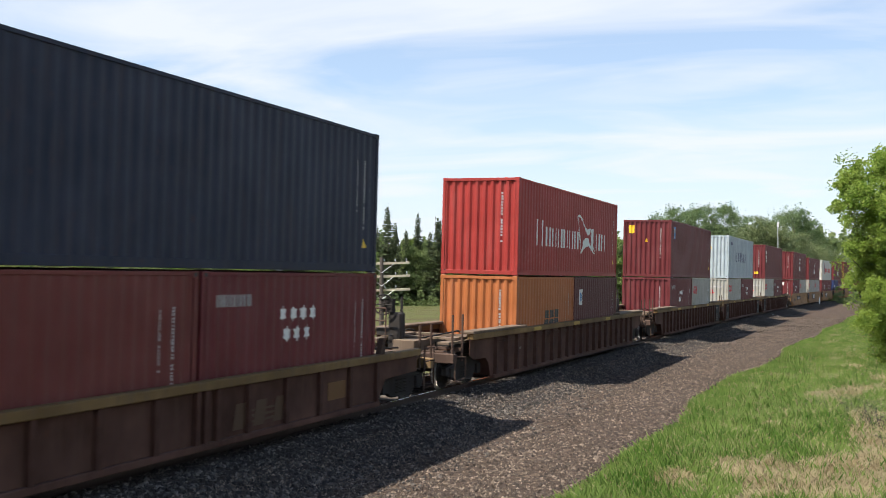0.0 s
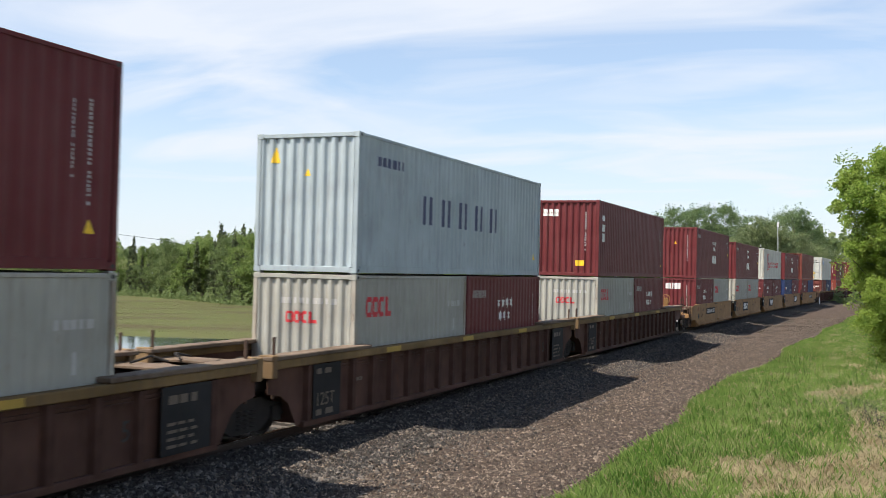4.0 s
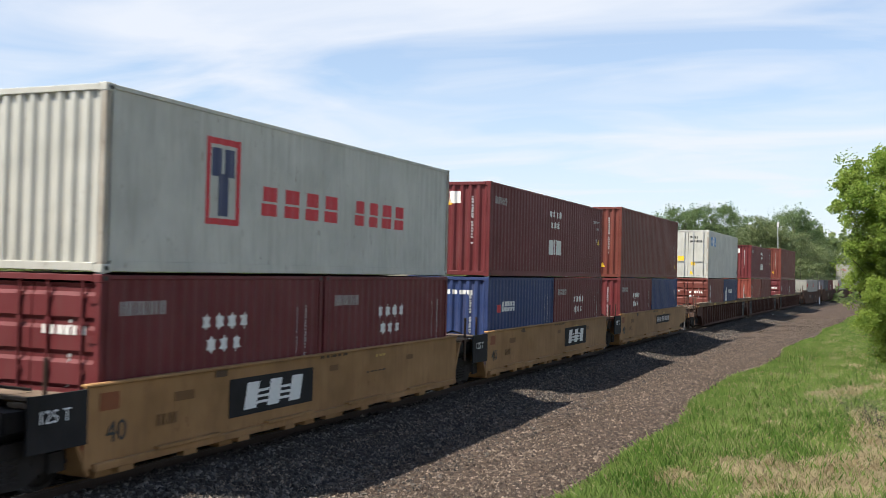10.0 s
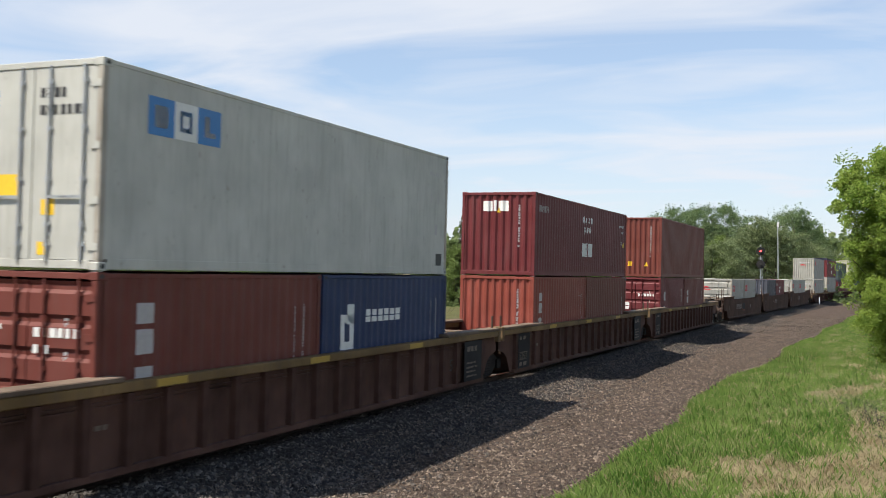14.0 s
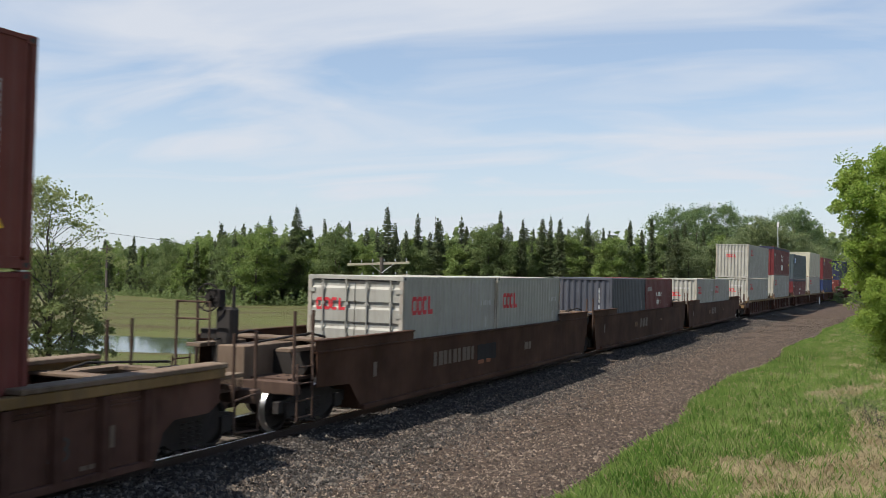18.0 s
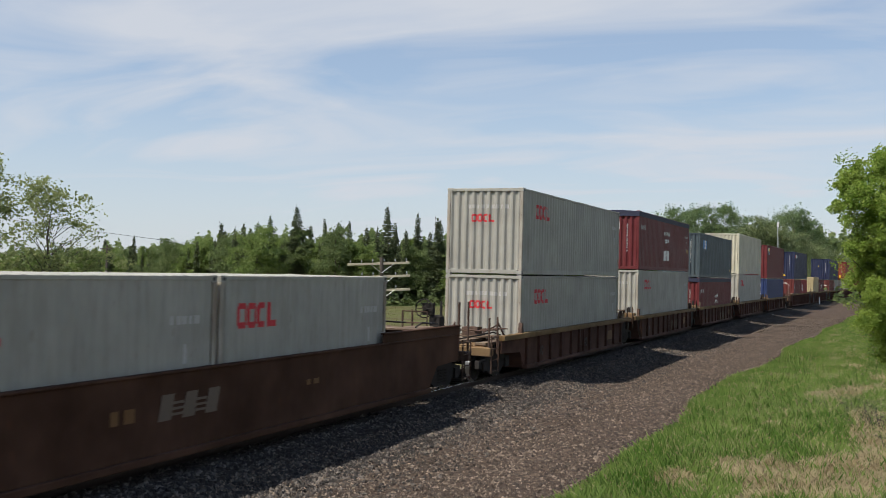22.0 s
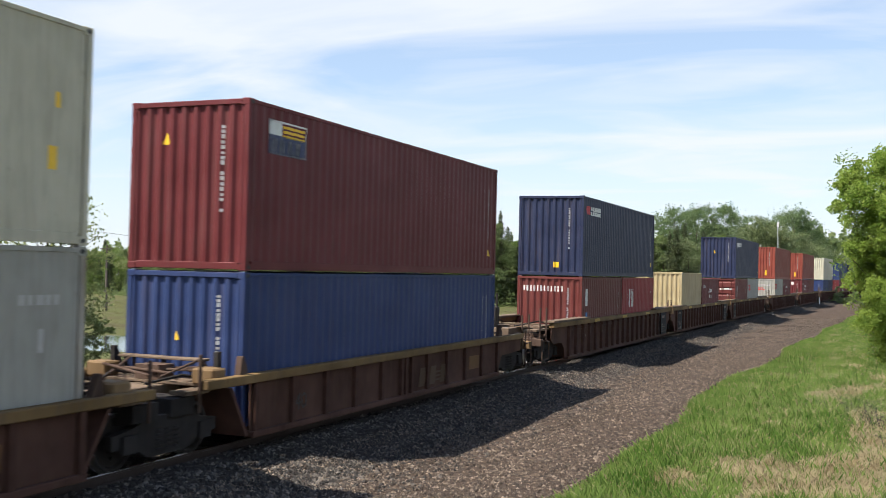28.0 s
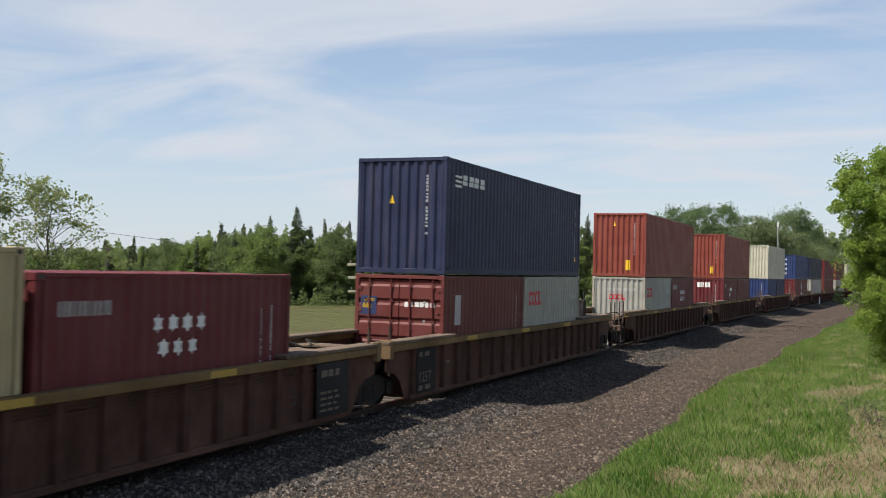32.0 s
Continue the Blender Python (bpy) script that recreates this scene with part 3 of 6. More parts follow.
def container(size, H, col, end="wall", smooth=False, tarp=False, marks=(), label="", reefer=False):
    L = SIZES[size]
    mat = MATS["paint_" + col]
    c = thing("shipping_container", label, "container", "containers on the train")
    K = (size, H, col)
    post_mat = MATS["post_worn"] if col in ("white", "offwhite") else mat

    def add(name, make, m=mat, lab="", extra=()):
        return mesh_part(name, shared((name, *K, *extra), make), m, c, lab)

    # corner posts, rails
    for sx in (-1, 1):
        for y, nm in ((0, "front"), (L, "rear")):
            y0, y1 = (0.0, 0.11) if y == 0 else (L - 0.11, L)
            add("corner_post", lambda: soft_box(min(sx * W2, sx * (W2 - 0.10)), max(sx * W2, sx * (W2 - 0.10)), y0, y1, 0.11, H - 0.11, 0.008), post_mat, extra=(sx, nm))
            for zc in (0.0, H - 0.118):
                def cast():
                    b = soft_box(min(sx * (W2 + 0.003), sx * (W2 - 0.16)), max(sx * (W2 + 0.003), sx * (W2 - 0.16)), y0 - 0.003 if y == 0 else L - 0.178, 0.178 if y == 0 else L + 0.003, zc, zc + 0.118, 0.010)
                    yc = 0.089 if y == 0 else L - 0.089
                    xo = sx * (W2 + 0.0045)
                    vs = [b.verts.new((xo, yc + 0.045 * math.cos(a), zc + 0.059 + 0.034 * math.sin(a))) for a in (math.pi * 2 * i / 10 for i in range(10))]
                    f = b.faces.new(vs if sx > 0 else vs[::-1]); f.material_index = 1
                    return b
                o = add("corner_casting", cast, extra=(sx, nm, zc > 0))
                if len(o.data.materials) < 2:
                    o.data.materials.append(MATS["mark_black"])
        add("top_rail", lambda: soft_box(min(sx * W2, sx * (W2 - 0.06)), max(sx * W2, sx * (W2 - 0.06)), 0.178, L - 0.178, H - 0.075, H - 0.012, 0.006), extra=(sx,))
        add("bottom_rail", lambda: soft_box(min(sx * W2, sx * (W2 - 0.05)), max(sx * W2, sx * (W2 - 0.05)), 0.178, L - 0.178, 0.018, 0.165, 0.006), extra=(sx,))
        pts = [(0.11, 0.0), (L - 0.11, 0.0)] if smooth else side_wave(L)
        add("side_wall", lambda: wall_sheet(pts, 0.16, H - 0.07, side_place(sx)), extra=(sx, smooth))
    add("front_sill", lambda: soft_box(-W2 + 0.16, W2 - 0.16, 0.0, 0.06, 0.018, 0.135, 0.006))
    add("front_header", lambda: soft_box(-W2 + 0.16, W2 - 0.16, 0.0, 0.06, H - 0.10, H - 0.012, 0.006))
    if end == "wall":
        add("front_wall", lambda: wall_sheet(end_wave(), 0.13, H - 0.09, front_place))
    else:
        for sx in (-1, 1):
            xa, xb = (0.012, W2 - 0.105) if sx > 0 else (-W2 + 0.105, -0.012)

            def leaf():
                b = bmesh.new()
                if reefer:
                    box(b, xa, xb, 0.012, 0.06, 0.14, H - 0.105)
                else:
                    n = 5
                    hh = (H - 0.28) / n
                    for i in range(n):
                        z0 = 0.15 + i * hh
                        prism(b, [(z0, 0.06), (z0, 0.014), (z0 + hh * 0.62, 0.014), (z0 + hh * 0.74, 0.048), (z0 + hh * 0.88, 0.048), (z0 + hh, 0.014), (z0 + hh, 0.06)][::-1], "x", xa, xb)
                        for v in b.verts[-14:]:
                            v.co.y, v.co.z = v.co.z, v.co.y
                    bmesh.ops.remove_doubles(b, verts=b.verts[:], dist=0.0002)
                return b
            d = add("door", leaf, extra=(sx, reefer))
            for xr in (0.27, 0.82):
                xx = xa + (xb - xa) * xr

                def lock():
                    b = bmesh.new()
                    rod(b, (xx, -0.012, 0.10), (xx, -0.012, H - 0.08), 0.020, 7)
                    for zz in (0.35, 0.62, 1.25, 1.95, H - 0.3):
                        box(b, xx - 0.045, xx + 0.045, -0.022, 0.012, zz - 0.03, zz + 0.03)
                    box(b, xx - 0.02, xx + 0.34 * (1 if xr < 0.5 else -1), -0.03, -0.012, 0.98, 1.02) if xr < 0.5 else box(b, xx - 0.34, xx + 0.02, -0.03, -0.012, 0.98, 1.02)
                    return b
                mesh_part("lock_rod", shared(("lock_rod", *K, sx, xr), lock), MATS["galv"] if reefer else mat, d, "galvanised lock rod" if reefer else "")
            for zz in (0.32, 0.95, 1.7, H - 0.35):
                def hinge():
                    b = bmesh.new()
                    xe = xb if sx > 0 else xa
                    box(b, xe - 0.08, xe + 0.08, -0.008, 0.012, zz - 0.05, zz + 0.05)
                    return b
                mesh_part("hinge", shared(("hinge", *K, sx, zz), hinge), mat, d)
    add("rear_wall", lambda: wall_sheet(end_wave(), 0.13, H - 0.09, lambda a, d, z: (a, L - OUT - d, z)))
    zr = H - (0.30 if tarp else 0.022)

    def roof():
        b = bmesh.new()
        pts = wave_points(0.18, L - 0.18, 0.245, -0.014)
        rows = [[b.verts.new((x, a, zr + 0.012 * 0 - d)) for a, d in pts] for x in (-W2 + 0.03, W2 - 0.03)]
        for i in range(len(pts) - 1):
            b.faces.new((rows[0][i], rows[1][i], rows[1][i + 1], rows[0][i + 1]))
        return b
    add("roof", roof, extra=(tarp,))
    if tarp:
        def cover():
            b = bmesh.new()
            prism(b, [(-W2 - 0.008, H - 0.24), (W2 + 0.008, H - 0.24), (W2 + 0.006, H - 0.03), (0.5, H + 0.02), (-0.5, H + 0.02), (-W2 - 0.006, H - 0.03)], "y", -0.010, L + 0.010)
            return b
        add("tarpaulin", cover, MATS["rope_tarp"], "navy blue canvas roof sheet")
    add("underframe", lambda: soft_box(-W2 + 0.05, W2 - 0.05, 0.03, L - 0.03, 0.045, 0.13, 0.004), MATS["mark_black"], "dark steel floor beams")
    for nm, face, rects, mk in marks:
        if nm == "star":
            for k in range(7):
                mesh_part("star", shared(("star", size, H, repr(rects[k])), lambda: decal(size, face, rects[k], smooth, end)), MATS[mk], c)["kind"] = "stuff"
            continue
        key = ("mark", size, H, smooth, nm, face, mk, repr(rects))
        me = shared(key, lambda: decal(size, face, rects, smooth, end, reefer))
        o = mesh_part(nm, me, MATS[mk], c, MARK_LABEL.get(nm, ""))
        if len(rects) > 1:
            o["kind"] = "stuff"
    return c


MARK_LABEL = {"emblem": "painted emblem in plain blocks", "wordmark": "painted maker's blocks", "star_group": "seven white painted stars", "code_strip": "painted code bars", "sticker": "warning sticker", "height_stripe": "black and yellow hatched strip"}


def decal(size, face, rects, smooth, end, reefer=False):
    """Painted patches that follow the corrugation, a coat's thickness proud of the steel."""
    L = SIZES[size]
    b = bmesh.new()
    if face == "side":
        pts, place = ([(0.0, 0.0), (L, 0.0)] if smooth else side_wave(L)), side_place(1)
    elif end == "wall":
        pts, place = end_wave(), front_place
    else:
        pts, place = [(-2, 0.0), (2, 0.0)], front_place
    for (a0, a1, z0, z1) in rects:
        cuts = [a0] + [p for p, _ in pts if a0 < p < a1] + [a1]
        lo = [b.verts.new(place(a, inset_at(pts, a) - 0.004, z0)) for a in cuts]
        hi = [b.verts.new(place(a, inset_at(pts, a) - 0.004, z1)) for a in cuts]
        for i in range(len(cuts) - 1):
            b.faces.new((lo[i], lo[i + 1], hi[i + 1], hi[i]))
    return b


def hollow(a, z, w, h, t):
    return [(a, a + t, z, z + h), (a + w - t, a + w, z, z + h), (a + t, a + w - t, z, z + t), (a + t, a + w - t, z + h - t, z + h)]


def blocks(a, z, w, h, n, gap=0.22, t=0.5):
    """A row of n plain upright blocks in place of a written name; t under 0.4 leaves them slit down the middle."""
    out, step = [], w / n
    for i in range(n):
        bw, x = step * (1 - gap), a + i * step
        if t < 0.4:
            out += [(x, x + bw * t, z, z + h), (x + bw * (1 - t), x + bw, z, z + h)]
        else:
            out += [(x, x + bw, z, z + h * 0.42), (x + bw * 0.08, x + bw, z + h * 0.5, z + h)]
    return out


def swath(upper, lower):
    """A painted shape between an upper and a lower outline, in narrow upright slices."""
    out, a, b = [], upper[0][0], upper[-1][0]
    n = max(6, round((b - a) / 0.035))
    for i in range(n):
        x = a + (b - a) * (i + 0.5) / n
        lo, hi = float(np.interp(x, *zip(*lower))), float(np.interp(x, *zip(*upper)))
        if hi - lo > 0.004:
            out.append((a + (b - a) * i / n, a + (b - a) * (i + 1) / n, lo, hi))
    return out


def plain_name(a, z, w, h):
    """Three solid blocks of uneven width in place of a short name."""
    return [(a, a + w * 0.36, z, z + h * 0.94), (a + w * 0.42, a + w * 0.53, z, z + h), (a + w * 0.59, a + w, z, z + h * 0.97)]


def bars(a, z, w, h, n):
    """Short strokes where a code is written too small to read."""
    step, out = w / n, []
    for i in range(n):
        k = (i * 0.618 + a * 0.37 + n * 0.11) % 1.0
        x = a + i * step
        out.append((x, x + step * (0.48 + 0.36 * k), z, z + h))
    return out


def column(a, z, w, h, n):
    """The same, one stroke above the other."""
    step, out = h / n, []
    for i in range(n):
        k = (i * 0.618 + z * 0.37 + n * 0.11) % 1.0
        if i in (1, 8) and n > 12:
            continue
        q = z + i * step
        out.append((a, a + w, q, q + step * (0.50 + 0.36 * k)))
    return out


def stars(a, z, s):
    out = []
    for i in range(7):
        x, y = (a + i * s * 1.45, z + s * 1.5) if i < 4 else (a + (i - 3.6) * s * 1.45, z)
        wide = (0.10, 0.24, 0.92, 0.80, 0.70, 0.70, 0.80, 0.92, 0.24, 0.10)
        out.append([(x + s * (0.5 - w / 2), x + s * (0.5 + w / 2), y + s * 0.115 * j, y + s * 0.115 * (j + 1)) for j, w in enumerate(wide)])
    return out


def tail(size, H, white="mark_pale"):
    """Codes and a yellow plate by the rear corner of the side."""
    L = SIZES[size]
    return [("code_strip", "side", column(L - 0.60, H * 0.30, 0.055, H * 0.50, 24) + column(L - 0.92, H * 0.42, 0.05, H * 0.36, 18), white),
            ("sticker", "side", warning(L - 0.64, L - 0.48, H * 0.17, H * 0.17 + 0.18), "mark_yellow")]


def tail2(size, H, white="mark_pale"):
    L = SIZES[size]
    return [("code_strip", "side", bars(L - 1.25, H - 0.60, 0.85, 0.10, 10) + bars(L - 0.85, H - 0.84, 0.40, 0.09, 4) + bars(L - 0.80, H - 1.30, 0.09, 0.14, 1), white),
            ("sticker", "side", warning(L - 0.55, L - 0.38, H - 1.38, H - 1.20), "mark_yellow")]


def front_code(H, x=0.66, white="mark_white"):
    return [("code_strip", "front", column(x, H * 0.34, 0.048, H * 0.52, 17), white)]


def seven_star(size, H, front=False):
    """Dark red boxes with seven stars over three white blocks."""
    L = SIZES[size]
    out = tail2(size, H) if size == 40 else tail(size, H)
    out.append(("code_strip", "side", bars(0.40, H - 0.58, 1.05, 0.20, 11), "mark_dim"))
    if size == 40:
        out += [("star", "side", stars(5.52, H - (1.23 if H > 2.8 else 1.06), 0.24), "mark_white"), ("wordmark", "side", plain_name(5.45, H - (1.97 if H > 2.8 else 1.88), 1.35, 0.50), "mark_white")]
    else:
        out += [("star", "side", stars(2.30, 1.35, 0.24), "mark_white"), ("wordmark", "side", bars(2.25, 0.62, 1.5, 0.18, 7), "mark_white")]
    if front:
        out.append(("wordmark", "front", plain_name(-0.52, H - 0.60, 0.86, 0.34), "mark_white"))
    return out + front_code(H)


def ring_mark(size, H, front=True):
    """Pale boxes with a red mark of four round-ish blocks."""
    a, w, h = (1.30, 1.42, 0.44) if size == 40 else (0.52, 1.20, 0.42)
    z = H - (0.86 if size == 40 else 0.88)
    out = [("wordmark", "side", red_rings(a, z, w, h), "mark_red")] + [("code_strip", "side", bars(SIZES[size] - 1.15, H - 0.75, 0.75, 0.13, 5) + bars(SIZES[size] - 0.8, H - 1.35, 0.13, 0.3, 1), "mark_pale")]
    if front:
        out.append(("wordmark", "front", red_rings(-0.42, H - 1.02, 0.74, 0.24), "mark_red"))
        out.append(("code_strip", "front", bars(-0.55, H - 0.62, 1.35, 0.12, 9), "mark_pale"))
    return out


def red_rings(a, z, w, h):
    s = w / 4
    out = []
    for i in range(3):
        x = a + i * s * 0.98
        t = s * 0.24
        out += [(x + t * 0.5, x + s * 0.92 - t * 0.5, z + h - h * 0.24, z + h), (x + t * 0.5, x + s * 0.92 - t * 0.5, z, z + h * 0.24),
                (x, x + t, z + h * 0.12, z + h * 0.88)] + ([(x + s * 0.92 - t, x + s * 0.92, z + h * 0.12, z + h * 0.88)] if i < 2 else [])
    x = a + 3 * s
    return out + [(x, x + s * 0.3, z, z + h), (x + s * 0.3, x + s * 0.95, z, z + h * 0.26)]


def hatch(H):
    return [("height_stripe", "front", [(-W2 + 0.2 + i * 0.1, -W2 + 0.26 + i * 0.1, H - 0.085, H - 0.03) for i in range(4)] + [(W2 - 0.56 + i * 0.1, W2 - 0.50 + i * 0.1, H - 0.085, H - 0.03) for i in range(4)], "mark_yellow")]


def warning(a, b, z0, z1):
    """A triangular warning sticker, or a broad plate as it is."""
    if b - a > 0.19:
        return [(a, b, z0, z1)]
    c, w, h = (a + b) / 2, (b - a) * 0.62, (z1 - z0) / 6
    return [(c - w * (1 - i / 6.2), c + w * (1 - i / 6.2), z0 + h * i, z0 + h * (i + 1)) for i in range(6)]


def plates(*spots):
    return [("sticker", "front", warning(*s), "mark_yellow") for s in spots]


STD, HC = 2.591, 2.896
FLOOR = 0.762          # where a box stands in a ribbed well


def stack(u, lower=(), upper=None, floor=FLOOR):
    """Boxes in one well whose front end stands at u. Each is (distance behind u, container)."""
    top = 0.0
    for du, c, h in lower:
        on_train(c, u + du, floor)
        top = max(top, h)
    if upper:
        on_train(upper[0], u + (upper[1] if len(upper) > 1 else 0.0), floor + top + 0.022)
        for dy in (0.09, 12.10):
            for sx in (-1.13, 1.13):
                lk = mesh_part("stacking_lock", shared(("lock",), lambda: soft_box(-0.05, 0.05, -0.05, 0.05, -0.012, 0.034, 0.004)), MATS["galv"], None)
                tagged(lk, "small steel twist lock between two stacked containers", "twist lock", "twist locks between containers")
                on_train(lk, u + dy, floor + top, sx)


SECOND = 6.134         # a second short box behind the first


def two(a, b, h=STD):
    return [(0.0, a, h), (SECOND, b, h)]
# ---------------------------------------------------------------- container loads, from the head of the train to its tail
RED20 = "dark red corrugated twenty-foot container with white stars in a well car"
PALE20 = "pale grey corrugated twenty-foot container with red mark in a well car"
PALE40 = "pale grey forty-foot container with red mark"


def z20(front=False, end="wall"):
    return container(20, STD, "maroon", end, marks=seven_star(20, STD, front), label=RED20)


def o20(front=True, end="wall"):
    return container(20, STD, "white", end, marks=ring_mark(20, STD, front), label=PALE20)


def z40(h=HC, front=False, plates_at=((-0.05, 0.06, 1.95, 2.1),)):
    return container(40, h, "maroon", marks=seven_star(40, h, front) + plates(*plates_at), label="dark red forty-foot container with white stars, stacked on top")


def red40(col, extra=(), label="plain brown-red forty-foot container stacked on top", plates_at=((-0.35, -0.17, 0.42, 0.62), (0.35, 0.52, 0.42, 0.60))):
    return container(40, HC, col, marks=tuple(tail(40, HC)) + tuple(front_code(HC)) + tuple(hatch(HC)) + tuple(plates(*plates_at)) + tuple(extra), label=label)


def plain20(col, marks=(), end="wall", label=""):
    return container(20, STD, col, end, marks=tuple(tail(20, STD)) + tuple(front_code(STD)) + tuple(marks), label=label)


# head: navy box over two dark red ones
stack(-200.80, two(plain20("darkred", label="faded brown-red twenty-foot container in a well car"), z20()),
      (red40("navy", label="dark navy blue forty-foot container stacked on top"),), floor=0.80)
# red box with broad white lettering blocks and a bird-like emblem
hs = [("wordmark", "side", blocks(2.75, 0.95, 3.95, 0.62, 6, 0.25, 0.26) + [(1.76, 1.92, 0.94, 1.76), (2.30, 2.46, 0.94, 1.76)] + blocks(8.95, 0.98, 1.55, 0.62, 2, 0.25, 0.26) + [(8.30, 8.62, 1.02, 1.75)], "mark_white"),
      ("emblem", "side", swath(((6.36, 2.11), (6.64, 2.19), (6.97, 2.11), (7.33, 1.84), (7.68, 1.70), (8.18, 1.76)), ((6.36, 2.11), (6.73, 2.08), (7.06, 1.96), (7.42, 1.71), (7.70, 1.49), (8.06, 1.52), (8.18, 1.76)))
       + swath(((6.87, 0.77), (7.18, 1.26), (7.52, 1.40), (7.79, 1.42), (8.08, 1.20), (8.47, 1.00), (8.87, 0.81)), ((6.87, 0.77), (7.20, 0.95), (7.63, 1.08), (7.99, 1.10), (8.38, 0.92), (8.87, 0.80)))
       + swath(((6.42, 2.10), (6.63, 1.80), (6.86, 1.10), (6.90, 0.82)), ((6.42, 2.04), (6.58, 1.74), (6.80, 0.98), (6.90, 0.76))) + swath(((8.23, 1.56), (8.58, 1.13), (8.80, 0.93)), ((8.23, 1.48), (8.54, 1.07), (8.80, 0.88))), "mark_white")]
stack(-179.51, two(plain20("orange", [("wordmark", "side", blocks(2.8, 1.02, 1.6, 0.50, 3), "mark_black")], label="orange twenty-foot container with black blocks in a well car"),
                   plain20("deepmaroon", [("emblem", "side", [(0.62, 1.08, 1.60, 2.15)], "mark_white"), ("emblem", "side", [(0.71, 0.99, 1.72, 2.03)], "mark_blue")], label="dark maroon twenty-foot container with pale plate in a well car")),
      (container(40, HC, "red", marks=tuple(hs) + tuple(tail(40, HC, "mark_white")) + tuple(front_code(HC)) + tuple(hatch(HC)), label="bright red forty-foot container with broad white blocks, stacked on top"),))
# three-unit car
florens = [("emblem", "side", [(0.70, 1.16, HC - 0.92, HC - 0.30)], "mark_blue"), ("emblem", "side", [(0.78, 1.08, HC - 0.62 + i * 0.08, HC - 0.58 + i * 0.08) for i in range(3)], "mark_yellow"), ("emblem", "side", [(0.75, 1.11, HC - 0.88, HC - 0.80)], "mark_white")]
stack(-156.32, two(z20(), o20()), (red40("maroon", florens, "dark red forty-foot container with small blue plate, stacked on top", ((-0.95, -0.66, HC - 0.68, HC - 0.28), (-0.10, 0.02, 1.78, 1.96))),))
stack(-137.08, two(o20(), z20()), (container(40, HC, "paleblue", marks=[("wordmark", "side", blocks(3.25, 1.16, 5.6, 0.66, 5, 0.50, 0.30), "mark_navy"), ("wordmark", "side", bars(0.9, HC - 0.62, 1.4, 0.2, 6), "mark_navy")] + tail(40, HC) + plates((-0.85, -0.68, HC - 0.62, HC - 0.3), (-0.05, 0.07, 2.0, 2.14)), label="pale blue-grey forty-foot container with dark blocks, stacked on top"),))
stack(-117.77, two(o20(), z20()), (red40("maroon", [("wordmark", "front", blocks(-1.02, HC - 0.62, 0.66, 0.28, 3, 0.12, 0.4), "mark_white"), ("wordmark", "side", column(0.56, 1.33, 0.34, 1.2, 3), "mark_white")], "dark red forty-foot container with three white blocks, stacked on top", ((0.30, 0.66, 0.40, 0.60),)),))
# five-unit ochre car
stack(-96.55, two(z20(True), o20()), (z40(),), floor=0.738)
stack(-81.38, two(o20(), o20(False)), (z40(STD, plates_at=((-0.35, -0.25, 2.0, 2.15),)),), floor=0.738)
ym = [("emblem", "side", hollow(2.30, 0.78, 0.92, 1.38, 0.10), "mark_red"), ("emblem", "side", [(2.45, 2.72, 1.55, 2.0), (2.80, 3.07, 1.55, 2.0), (2.62, 2.90, 0.92, 1.6)], "mark_navy"), ("wordmark", "side", blocks(3.9, 1.0, 2.9, 0.50, 4, 0.32) + blocks(7.3, 1.0, 2.5, 0.50, 4, 0.32), "mark_red")]
stack(-66.17, two(container(20, STD, "maroon", "door", marks=seven_star(20, STD) + [("code_strip", "front", bars(0.2, 1.75, 0.8, 0.13, 6), "mark_white")], label=RED20), z20()),
      (container(40, STD, "offwhite", marks=ym, label="off-white forty-foot container with red blocks and rust streaks, stacked on top"),), floor=0.738)
seaco = [("wordmark", "side", blocks(1.15, 1.62, 1.15, 0.28, 5), "mark_white"), ("emblem", "side", [(0.75, 1.08, 1.60, 1.82)], "mark_red")]
stack(-51.13, two(plain20("blue", seaco + [("wordmark", "front", bars(-0.5, 2.1, 1.3, 0.12, 6), "mark_white")], label="blue twenty-foot container with white blocks in a well car"), z20()), (z40(STD, True),), floor=0.738)
stack(-35.93, two(z20(True), plain20("blue", label="plain blue twenty-foot container in a well car")), (red40("brown"),), floor=0.738)
# three-unit car
mol = [("emblem", "side", [(0.95, 1.55, HC - 0.92, HC - 0.36), (2.12, 2.72, HC - 0.92, HC - 0.36)], "mark_blue"), ("emblem", "side", [(1.55, 2.12, HC - 0.92, HC - 0.36), (1.1, 1.4, HC - 0.80, HC - 0.48), (2.3, 2.42, HC - 0.80, HC - 0.48), (2.42, 2.58, HC - 0.80, HC - 0.72)], "mark_white"), ("emblem", "side", hollow(1.68, HC - 0.80, 0.30, 0.32, 0.07), "mark_blue"),
       ("code_strip", "side", bars(11.1, HC - 0.55, 0.7, 0.08, 6) + [(11.45, 11.60, 0.95, 1.2), (11.2, 11.25, 1.7, 1.9), (11.6, 11.65, 1.7, 1.9)], "mark_pale"), ("sticker", "side", [(11.55, 11.9, 0.22, 0.50)], "mark_black"),
       ("code_strip", "front", bars(0.12, HC - 0.52, 0.5, 0.14, 4) + bars(0.12, HC - 0.76, 0.85, 0.14, 7), "mark_black"),
       ("sticker", "front", [(-0.62, -0.22, 1.02, 1.32), (0.18, 0.42, 0.75, 0.97), (0.13, 0.30, 0.2, 0.38)], "mark_yellow"), ("sticker", "front", [(-0.92, -0.78, 0.95, 1.18)], "mark_black"),
       ("emblem", "front", [(-1.02, -0.66, HC - 0.72, HC - 0.38)], "mark_blue"), ("emblem", "front", [(-0.98, -0.78, HC - 0.50, HC - 0.36)], "mark_red")]
